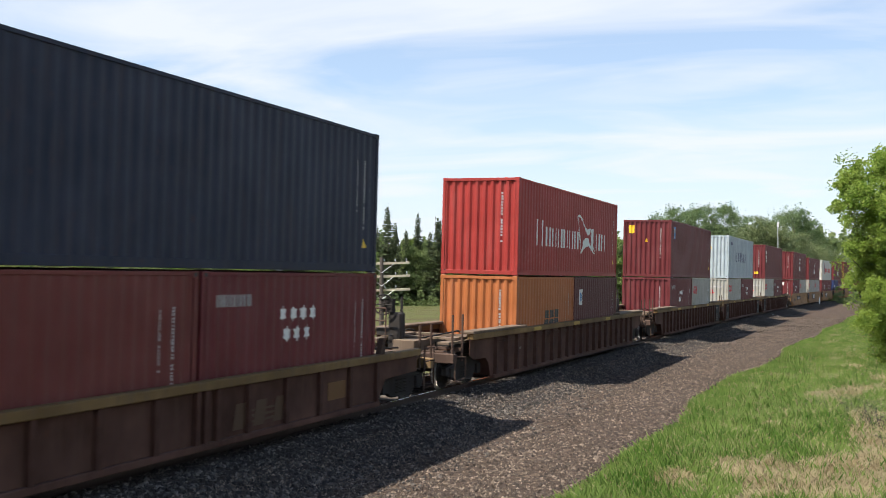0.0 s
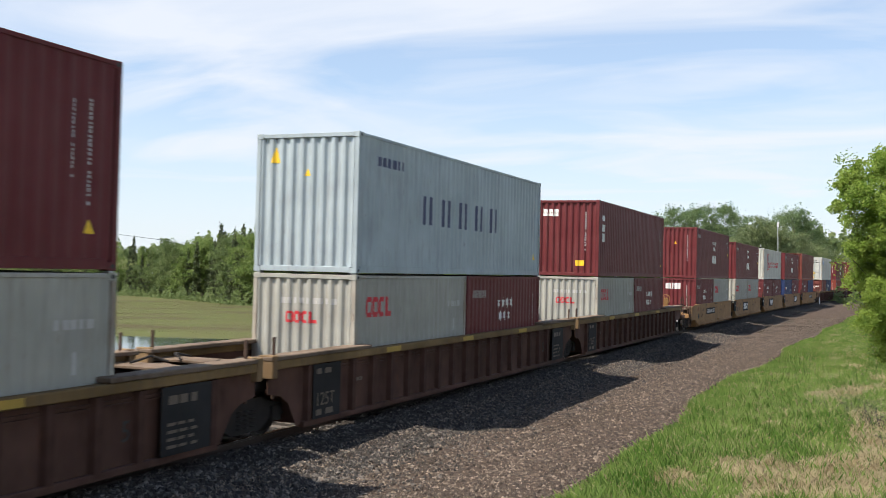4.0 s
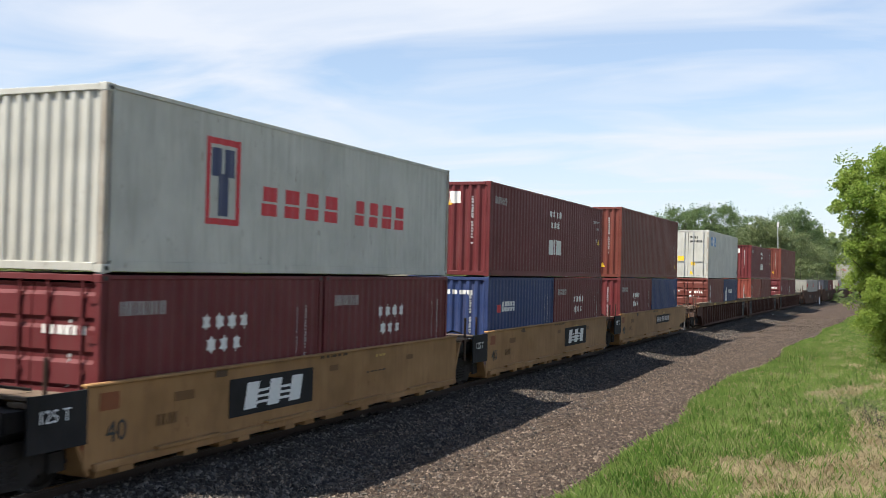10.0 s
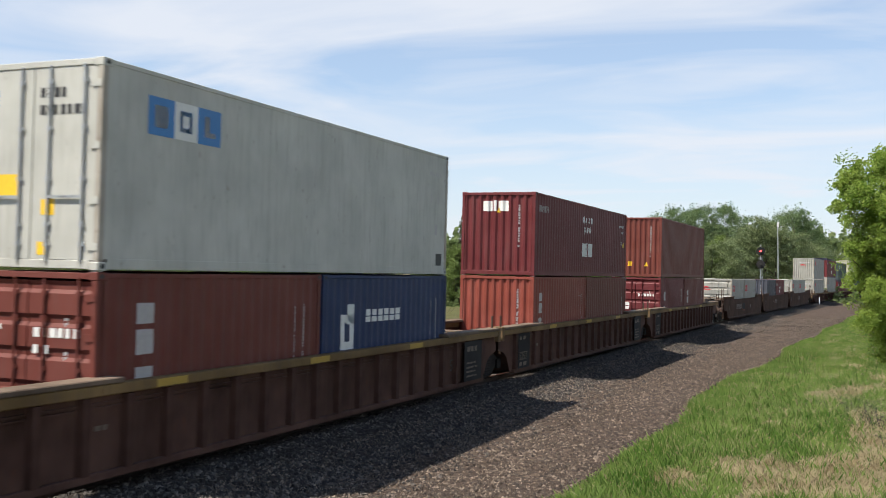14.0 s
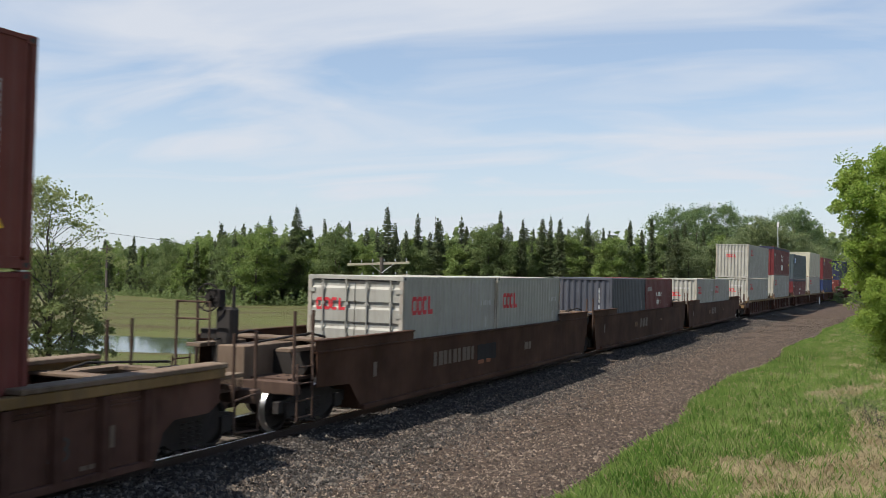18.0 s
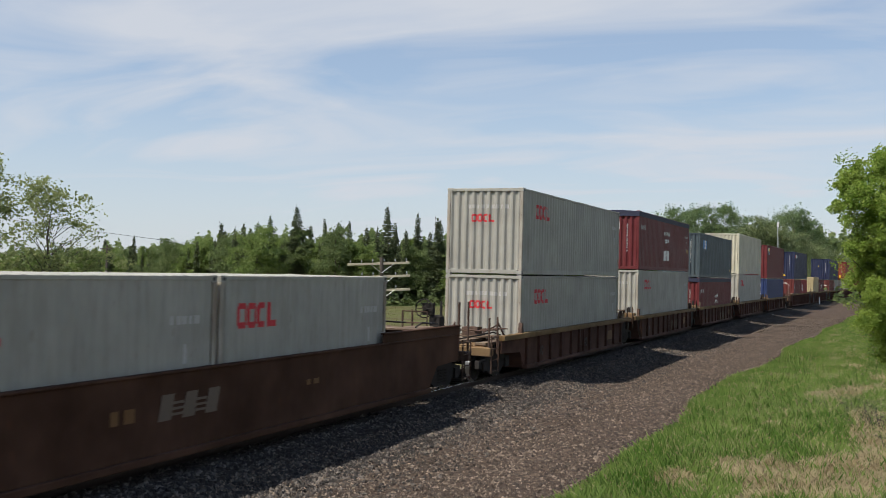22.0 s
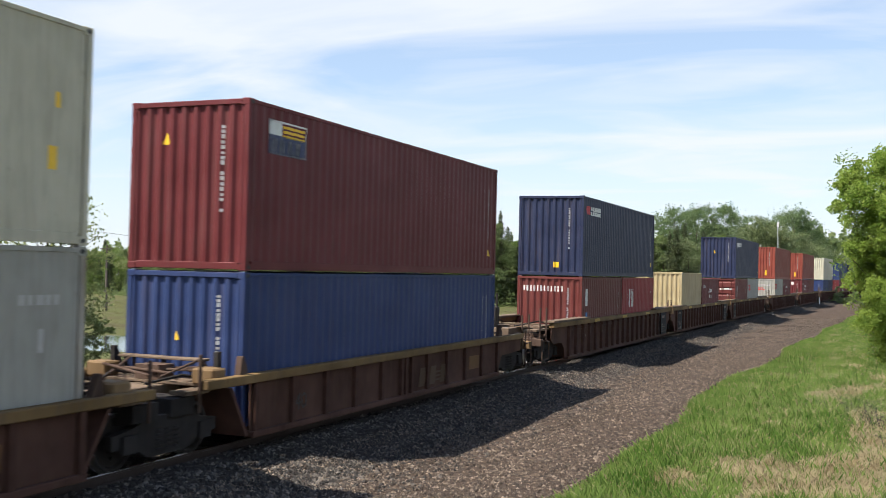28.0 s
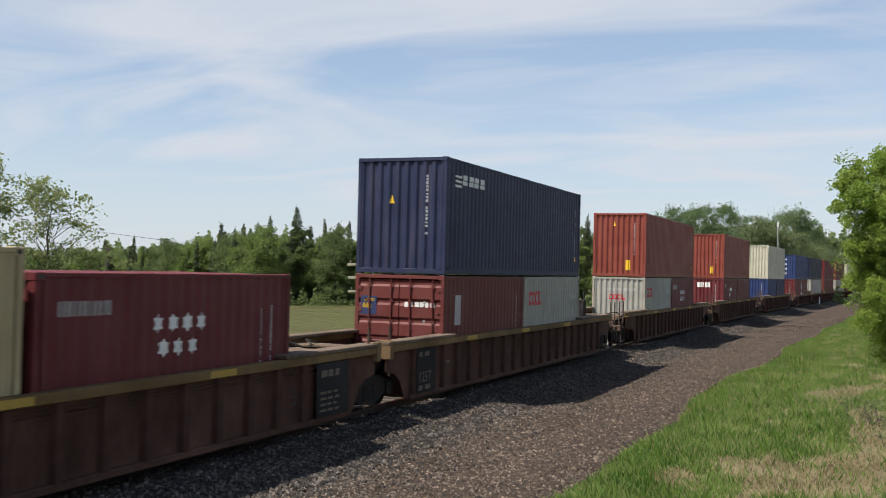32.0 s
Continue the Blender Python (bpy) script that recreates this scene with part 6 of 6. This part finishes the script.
def broadleaf(seed, h, r, leaf, leaves, size, label, low=0.12, clumps=34, name="broadleaf_tree", group="trees along the forest edge", open_crown=0.0, limbs=9, lump=(0.12, 0.20), lean=(0.0, 0.0)):
    """A crown of many small leafy sprays set round a few larger boughs."""
    rng = np.random.default_rng(seed)
    t = thing(name, label, "tree", group)
    bm, tips = trunk_bm(h * 0.86, 0.012 * h + 0.03, rng, limbs, r * 0.95, max(0.12, low))
    part("trunk", bm, BARK, t)
    boughs = []
    for k in range(max(6, clumps // 9)):
        f = low + (0.93 - low) * ((k + rng.random()) / max(6, clumps // 9)) ** 0.9
        env = r * (math.sin(math.pi * min(1, 0.18 + 0.78 * (f - low) / (1 - low))) ** 0.7) * (0.72 + 0.42 * rng.random())
        a = 2.399 * k + rng.normal(0, 0.5)
        q = 0.35 + 0.40 * rng.random()
        boughs.append((math.cos(a) * env * q, math.sin(a) * env * q, f * h, 0.50 * env + 0.12 * r))
    cs = []
    for k in range(clumps):
        x, y, z, br = boughs[k % len(boughs)]
        d = rng.normal(size=3); d /= np.linalg.norm(d)
        d[2] = abs(d[2]) * 0.9 - 0.25 * rng.random()
        q = br * (0.55 + 0.5 * rng.random())
        cs.append((x + d[0] * q, y + d[1] * q, max(low * h, z + d[2] * q * 0.8), (lump[0] + lump[1] * rng.random()) * r))
    for p, mid, q in tips:
        cs.append((q.x, q.y, q.z, (lump[0] + 0.5 * lump[1]) * r))
    per = leaves // len(cs)
    P = []
    for (x, y, z, cr) in cs:
        k = max(4, int(per * (0.5 + rng.random())))
        d = rng.normal(size=(k, 3)); d /= np.linalg.norm(d, axis=1)[:, None]
        rad = cr * rng.random(k) ** 0.45 * (1 + 0.2 * (rng.random(k) < 0.12))
        tilt = rng.normal(0, 0.35, 2)
        q = d * rad[:, None] * np.array([1.2, 1.2, 0.62])
        q[:, 2] += q[:, 0] * tilt[0] + q[:, 1] * tilt[1]
        P.append(q + np.array([x, y, z]))
    P = np.concatenate(P)
    P[:, 0] += lean[0] * P[:, 2]; P[:, 1] += lean[1] * P[:, 2]
    P[:, 2] *= h / max(h, P[:, 2].max())
    P = P[P[:, 2] > 0.05]
    if open_crown:
        P = P[rng.random(len(P)) > open_crown]
    mesh_part("crown", leaf_mesh("crown", P, np.full(len(P), size), rng, 0.6), LEAF[leaf], t)
    return t


def spot(bearing, d, z=None):
    """A place d metres ahead of the lookout, at a bearing in degrees right of its axis."""
    side, d = d * math.tan(radians(bearing)), d * 0.957
    x, y = side * math.cos(YAW) - d * math.sin(YAW), side * math.sin(YAW) + d * math.cos(YAW)
    return x, y, land(x, y) if z is None else z


def forest():
    rng = np.random.default_rng(21)
    sp = [spruce(31 + i, 12.0, (1.5, 1.9, 2.3, 1.7, 2.1)[i], "dark green narrow spruce tree at the forest edge", (0.28, 0.10, 0.05, 0.18, 0.0)[i]) for i in range(5)]
    br = [broadleaf(51 + i, 10.0, 2.5 + 0.25 * i, "broad" if i in (0, 3) else "fresh", 11000, 0.125, "fresh green broadleaf tree at the forest edge", 0.08, 150) for i in range(5)]
    pl = [broadleaf(71 + i, 10.0, 2.8, "pale", 8000, 0.11, "pale grey-green young aspen tree", 0.2, 130, open_crown=0.15) for i in range(2)]
    tl = [broadleaf(81 + i, 10.0, 2.2 + 0.3 * i, "tall", 8500, 0.095, "tall grey-green broadleaf tree with a thin crown", 0.15, 150, open_crown=0.2, limbs=14, lump=(0.10, 0.20)) for i in range(3)]
    used = set()

    def put(kind, bearing, d, h, tall):
        t = kind[int(rng.integers(len(kind)))]
        x, y, z = spot(bearing, d)
        s = h / tall
        m = Matrix.Translation((x, y, z - 0.1)) @ Matrix.Rotation(rng.random() * 6.283, 4, "Z") @ Matrix.Diagonal((s * (0.85 + 0.3 * rng.random()), s * (0.85 + 0.3 * rng.random()), s, 1))
        if t.name not in used:
            used.add(t.name)
            t.matrix_basis = m
            t.scale = m.to_scale()
            return
        copy_thing(t, m @ Matrix.Diagonal((1 / t.scale.x, 1 / t.scale.y, 1 / t.scale.z, 1)))

    # tall spires that stand out of the line, by bearing and height
    for b, h in ((-11.1, 11.2), (-9.25, 13.2), (-7.85, 14.3), (-6.35, 12.6), (-5.6, 12.3), (-3.0, 14.1), (-1.37, 13.3), (-0.15, 12.3), (1.0, 12.7), (3.1, 13.6), (4.3, 12.5), (5.35, 12.8), (5.8, 13.0), (6.3, 12.5), (7.75, 13.2), (10.0, 12.6), (12.4, 11.6)):
        put(sp, b, 146 + 8 * rng.random(), h, 12.0)
    # forest edge, nearer in the middle, farther to the side of the pond
    b = -24.5
    while b < 13.0:
        near = 148 if b > -11 else 148 + (-11 - b) * 11.0
        h = (10.6 + 1.6 * rng.random()) if b > -13 else 10.6 + 1.0 * rng.random()
        if rng.random() < (0.66 if b > -12.5 else 0.35):
            put(sp, b, near + 12 * rng.random(), h * (0.74 + 0.34 * rng.random()), 12.0)
        else:
            put(br, b, near - 2 + 14 * rng.random(), h * (0.58 + 0.40 * rng.random()), 10.0)
        b += 0.16 + 0.42 * rng.random()
    # second row
    b = -25.0
    while b < 15:
        near = 168 if b > -11 else 168 + (-11 - b) * 11.0
        put(br if rng.random() < 0.6 else sp, b, near + 14 * rng.random(), 10.8 + 1.6 * rng.random(), 11.0)
        b += 0.25 + 0.6 * rng.random()
    # taller, thinner trees where the line runs out, past the bend
    for b, d, h in ((11.6, 178, 15.4), (12.3, 172, 16.2), (12.9, 182, 16.6), (13.5, 176, 16.6), (14.2, 184, 17.4), (14.9, 178, 17.0), (15.5, 186, 16.2), (17.7, 184, 16.2), (18.3, 178, 16.4), (18.9, 182, 15.0), (19.5, 190, 13.0), (20.2, 200, 11.6), (21.0, 215, 10.8), (21.9, 235, 10.2)):
        put(tl, b, d, h, 10.0)
    for b, d, h in ((13.0, 150, 10.0), (14.2, 152, 9.2), (15.9, 158, 11.5), (16.4, 160, 12.6), (16.9, 158, 13.2), (17.4, 158, 11.8), (18.6, 165, 11.0), (15.2, 150, 9.4), (19.4, 170, 9.6), (20.4, 182, 8.6)):
        put(pl, b, d, h, 10.0)
    # undergrowth along the foot of the trees and the woods behind, too many to count
    P = []
    for k in range(26000):
        b = -26 + 50 * rng.random()
        near = 143 if b > -11 else 143 + (-11 - b) * 11.0
        x, y, z = spot(b, near + 10 * rng.random())
        P.append((x, y, z + 2.6 * rng.random() ** 1.8 * (0.6 + 0.4 * math.sin(b * 9))))
    P = np.array(P)
    tagged(mesh_part("undergrowth", leaf_mesh("undergrowth", P, np.full(len(P), 0.24), rng), LEAF["broad"], None), "low green shrubs along the foot of the forest", "shrubs", "", "stuff")
    P = []
    for k in range(52000):
        b = -28 + 54 * rng.random()
        near = 190 if b > -11 else 190 + (-11 - b) * 11.0
        x, y, z = spot(b, near + 40 * rng.random())
        top = 10.6 + 1.5 * math.sin(b * 2.1) * math.sin(b * 0.7 + 1) + 1.2 * math.sin(b * 11)
        if b > 11.5:
            top += 2.0
        P.append((x, y, z + top * rng.random() ** 0.6))
    P = np.array(P)
    tagged(mesh_part("far_woods", leaf_mesh("far_woods", P, np.full(len(P), 0.55), rng), LEAF["broad"], None), "dense mixed woods behind the forest edge", "woods", "", "stuff")


def near_trees():
    # leafy bush tree on the verge: lobes of foliage over a full, top-heavy outline
    rng = np.random.default_rng(7)
    t = thing("bush_tree", "bright green leafy bush tree on the grassy verge", "tree")
    bm, tips = trunk_bm(7.6, 0.12, rng, 18, 2.6, 0.06)
    part("trunk", bm, BARK, t)

    def lobes(n, leaves, size, h, outline, tone, name):
        P = []
        for k in range(n):
            z = h * (0.04 + 0.93 * (k + rng.random()) / n)
            r = float(np.interp(z / h, *outline)) * (0.76 + 0.42 * rng.random())
            a = 2.399 * k + rng.normal(0, 0.3)
            lr = 0.24 + 0.42 * rng.random()
            q = max(0.0, r - lr * 0.8)
            c = np.array([math.cos(a) * q, math.sin(a) * q, z])
            sub_n = 9
            for j in range(sub_n):
                d = rng.normal(size=3); d /= np.linalg.norm(d)
                m = int(leaves / n / sub_n)
                e = rng.normal(size=(m, 3)); e /= np.linalg.norm(e, axis=1)[:, None]
                w = e * (lr * 0.52 * rng.random(m) ** 0.4)[:, None] * np.array([1.05, 1.05, 0.80])
                w[:, 2] -= 0.12 * np.abs(w[:, 0] * math.cos(a) + w[:, 1] * math.sin(a))
                P.append(c + d * lr * np.array([1.0, 1.0, 0.8]) * 0.75 + w)
        P = np.concatenate(P)
        P = P[P[:, 2] > 0.08]
        mesh_part(name, leaf_mesh(name, P, np.full(len(P), size), rng, 0.6), LEAF[tone], t)
    lobes(260, 190000, 0.048, 8.4, ((0.0, 0.07, 0.2, 0.45, 0.55, 0.77, 0.88, 1.0), (0.9, 1.5, 2.2, 2.3, 2.4, 2.8, 2.0, 0.5)), "bright", "crown")
    lobes(50, 40000, 0.050, 7.7, ((0.0, 0.25, 0.6, 0.85, 1.0), (0.7, 1.5, 1.9, 1.5, 0.4)), "fresh", "inner_crown")
    # thin sprigs that stand out of the mass
    lobes(90, 17000, 0.045, 8.6, ((0.0, 0.07, 0.2, 0.45, 0.55, 0.77, 0.88, 1.0), (1.0, 1.8, 2.5, 2.6, 2.7, 3.15, 2.4, 0.6)), "bright", "sprigs")
    t.location = (1.95, 39.64, 0.10)
    # bare brown bramble stems among the dry grass
    for x, y, n, h in ((0.18, 23.4, 34, 0.75), (0.56, 20.6, 26, 0.6), (-0.30, 25.8, 18, 0.5)):
        br = thing("bramble", "low tangle of bare brown bramble stems with few leaves", "shrub", "brambles in the dry grass")
        bm, P = bmesh.new(), []
        for k in range(n):
            a, l = rng.random() * 6.283, 0.35 + 0.65 * rng.random()
            p0 = Vector((rng.normal(0, 0.22), rng.normal(0, 0.45), -0.05))
            p1 = p0 + Vector((math.cos(a) * 0.22 * l, math.sin(a) * 0.30 * l, h * l * 0.75))
            p2 = p1 + Vector((math.cos(a) * 0.28 * l, math.sin(a) * 0.40 * l, h * l * 0.12))
            rod(bm, p0, p1, 0.006, 4, 0.005); rod(bm, p1, p2, 0.005, 4, 0.002)
            P += [p1.lerp(p2, rng.random()) + Vector(rng.normal(0, 0.05, 3)) for j in range(9)]
        part("stems", bm, BARK, br)["kind"] = "stuff"
        mesh_part("leaves", leaf_mesh("leaves", np.array(P), np.full(len(P), 0.030), rng), LEAF["alder"], br)["kind"] = "stuff"
        br.location = (x, y, verge_z(x, y))
    # sparse alders beyond the track, by the pond
    a = broadleaf(12, 7.9, 2.3, "alder", 21000, 0.060, "slender alder with thin crown beside the pond", 0.10, 150, "alder_tree", "alders by the pond", open_crown=0.5, limbs=38, lump=(0.08, 0.16))
    x, y, z = spot(-20.3, 40.5)
    a.location = (x, y, z - 0.1)
    c = broadleaf(14, 9.4, 2.2, "alder", 24000, 0.062, "slender alder with thin crown beside the pond", 0.08, 160, "alder_tree", "alders by the pond", open_crown=0.5, limbs=28, lump=(0.08, 0.16))
    x, y, z = spot(-24.3, 40.0)
    c.location = (x, y, z - 0.1)
    for k, (b, d, h) in enumerate(((-19.2, 41, 4.0), (-21.8, 39, 4.2), (-18.6, 42, 2.6), (-23.0, 42, 4.6))):
        s = broadleaf(90 + k, h, 1.25, "alder", 5200, 0.055, "low alder shrub at the foot of the taller alders", 0.04, 90, "alder_shrub", "alder shrubs", open_crown=0.35, limbs=12, lump=(0.08, 0.14))
        x, y, z = spot(b, d)
        s.location = (x, y, z - 0.1)


# ---------------------------------------------------------------- line-side fixtures
def fixtures():
    # old telegraph pole with three cross arms
    p = thing("telegraph_pole", "old grey timber telegraph pole with three leaning cross arms", "pole")
    bm = bmesh.new()
    rod(bm, (0, 0, -0.8), (0, 0, 4.25), 0.13, 10, 0.10)
    part("pole", bm, MATS["sleeper_wood"], p, "weathered grey pole")
    for k, z in enumerate((3.95, 3.32, 2.66)):
        bm = soft_box(-1.5, 1.5, -0.05, 0.05, z - 0.06, z + 0.06, 0.01)
        arm = part("cross_arm", bm, MATS["arm_wood"], p, "pale weathered cross arm")
        arm.rotation_euler = (0, radians(-2.2), 0)
        for i in range(6):
            x = -1.35 + i * 0.54
            if (i + k) % 3 == 1 and k:
                continue
            b2 = bmesh.new()
            rod(b2, (x, 0, z + 0.06), (x, 0, z + 0.16), 0.012, 5)
            rod(b2, (x, 0, z + 0.12), (x, 0, z + 0.22), 0.035, 7, 0.025)
            o = part("insulator", b2, MATS["galv"], arm)
        bm = bmesh.new()
        rod(bm, (-0.6, -0.06, z), (0, -0.12, z - 0.45), 0.014, 5); rod(bm, (0.6, -0.06, z), (0, -0.12, z - 0.45), 0.014, 5)
        part("brace", bm, MATS["galv"], p)
    x, y, _ = spot(-3.3, 51.5)
    p.matrix_world = Matrix.Translation((x, y, 0.0)) @ Matrix.Rotation(YAW + 0.06, 4, "Z")
    # plain poles with a wire, far off by the pond
    poles = []
    for b, d, h in ((-10.96, 230, 10.35), (-26.0, 80, 9.3), (-17.55, 118, 7.3)):
        q = thing("utility_pole", "thin dark timber utility pole across the marsh", "pole", "utility poles")
        bm = bmesh.new()
        rod(bm, (0, 0, -0.3), (0, 0, h), 0.15, 8, 0.11)
        box(bm, -0.9, 0.9, -0.05, 0.05, h - 0.5, h - 0.38)
        part("pole", bm, MATS["sleeper_wood"], q)
        x, y, z = spot(b, d)
        q.location = (x, y, z)
        poles.append((x, y, z + h - 0.3))
    bm = bmesh.new()
    a, c = Vector(poles[1]), Vector(poles[0])
    pts = [a.lerp(c, i / 14) - Vector((0, 0, 0.25 * (1 - (2 * i / 14 - 1) ** 2))) for i in range(15)]
    loops = [[bm.verts.new(p + Vector((0, 0.03 * math.cos(k * math.pi / 2), 0.03 * math.sin(k * math.pi / 2)))) for k in range(4)] for p in pts]
    for a, c in zip(loops, loops[1:]):
        for k in range(4):
            bm.faces.new((a[k], a[(k + 1) % 4], c[(k + 1) % 4], c[k]))
    tagged(part("overhead_wire", bm, MATS["mark_pale"], None), "thin slack overhead wire across the marsh", "wire")
    # block signal: two round targets, the upper one red
    s = thing("railway_signal", "railway signal mast with two round black targets, red lit", "signal")
    bm = bmesh.new()
    rod(bm, (0, 0, -0.3), (0, 0, 7.4), 0.07, 8)
    part("mast", bm, MATS["galv"], s)
    for k, z in enumerate((6.6, 5.05)):
        bm = bmesh.new()
        rod(bm, (0, -0.10, z), (0, -0.14, z), 0.50, 24)
        tg = part("target", bm, MATS["black_panel"], s, "round black target")
        bm = bmesh.new()
        rod(bm, (0, -0.14, z), (0, -0.42, z + 0.02), 0.17, 12)
        part("hood", bm, MATS["black_panel"], tg)
        bm = bmesh.new()
        rod(bm, (0, -0.425, z), (0, -0.43, z), 0.12, 12)
        part("lens", bm, MATS["signal_red"] if k == 0 else MATS["mark_black"], tg, "glowing red lens" if k == 0 else "dark lens")
    bm = bmesh.new()
    for sx in (-0.2, 0.2):
        rod(bm, (sx, 0.15, 0), (sx, 0.15, 6.0), 0.02, 5)
    for i in range(18):
        rod(bm, (-0.2, 0.15, 0.3 + i * 0.32), (0.2, 0.15, 0.3 + i * 0.32), 0.012, 5)
    part("ladder", bm, MATS["galv"], s)
    x, y, z = spot(16.65, 126, 0.0)
    s.matrix_world = Matrix.Translation((x, y, 0)) @ Matrix.Rotation(-math.atan2(-x, y) * -1, 4, "Z")
    # slim radio mast
    r = thing("radio_mast", "slim grey steel mast with a white cap beside the line", "mast")
    bm = bmesh.new()
    rod(bm, (0, 0, -0.3), (0, 0, 10.3), 0.09, 8, 0.06)
    part("mast", bm, MATS["galv"], r)
    bm = bmesh.new()
    rod(bm, (0, 0, 10.3), (0, 0, 11.0), 0.14, 10)
    part("cap", bm, MATS["mark_white"], r, "white cap")
    x, y, z = spot(17.5, 142, 0.0)
    r.location = (x, y, 0)
    bm = soft_box(-1.2, 1.2, -0.9, 0.9, 0, 2.5, 0.03)
    hut = thing("equipment_hut", "small pale grey metal equipment hut beside the line", "hut")
    part("walls", bm, MATS["hut_grey"], hut)
    bm = soft_box(-1.3, 1.3, -1.0, 1.0, 2.5, 2.62, 0.02)
    part("roof", bm, MATS["galv"], hut)
    x, y, z = spot(17.0, 138, 0.0)
    hut.location = (x, y, 0)
    # white post at the road's edge
    bm = soft_box(-0.07, 0.07, -0.07, 0.07, -0.1, 1.15, 0.015)
    w = tagged(part("marker_post", bm, MATS["mark_white"], None), "white painted marker post beside the gravel road", "post")
    x, y, z = spot(19.5, 130, 0.0)
    w.location = (x, y, 0)


plain("arm_wood", (0.40, 0.36, 0.26), 0.85)
plain("hut_grey", (0.42, 0.44, 0.44), 0.6)
plain("signal_red", (1.0, 0.03, 0.03), 0.4, 0.0, 6.0)

build_track()
build_stones()
build_grass()
forest()
near_trees()
fixtures()


# ---------------------------------------------------------------- the train runs
def motions():
    """The train comes towards the road at thirteen metres a second and slows a little."""
    times = [0.0] + [float(t) for t in range(2, 32, 2)] + [32.0]
    for ob, u, z, x in ROLLING:
        walk(ob, [(t, track_pose(u - run(t), z, x)) for t in times])
    rolling = [o for o in scene.objects if o.name.split(".")[0] == "wheel"]
    walk(rolling[0], [(k / 30, Matrix.Rotation((run(k / 30) - run(0)) / WHEEL_R, 4, "X")) for k in range(961)])
    turn = rolling[0].animation_data
    for o in rolling[1:]:
        own = o.animation_data_create()
        o.rotation_mode = "QUATERNION"
        own.action, own.action_slot = turn.action, turn.action_slot


motions()
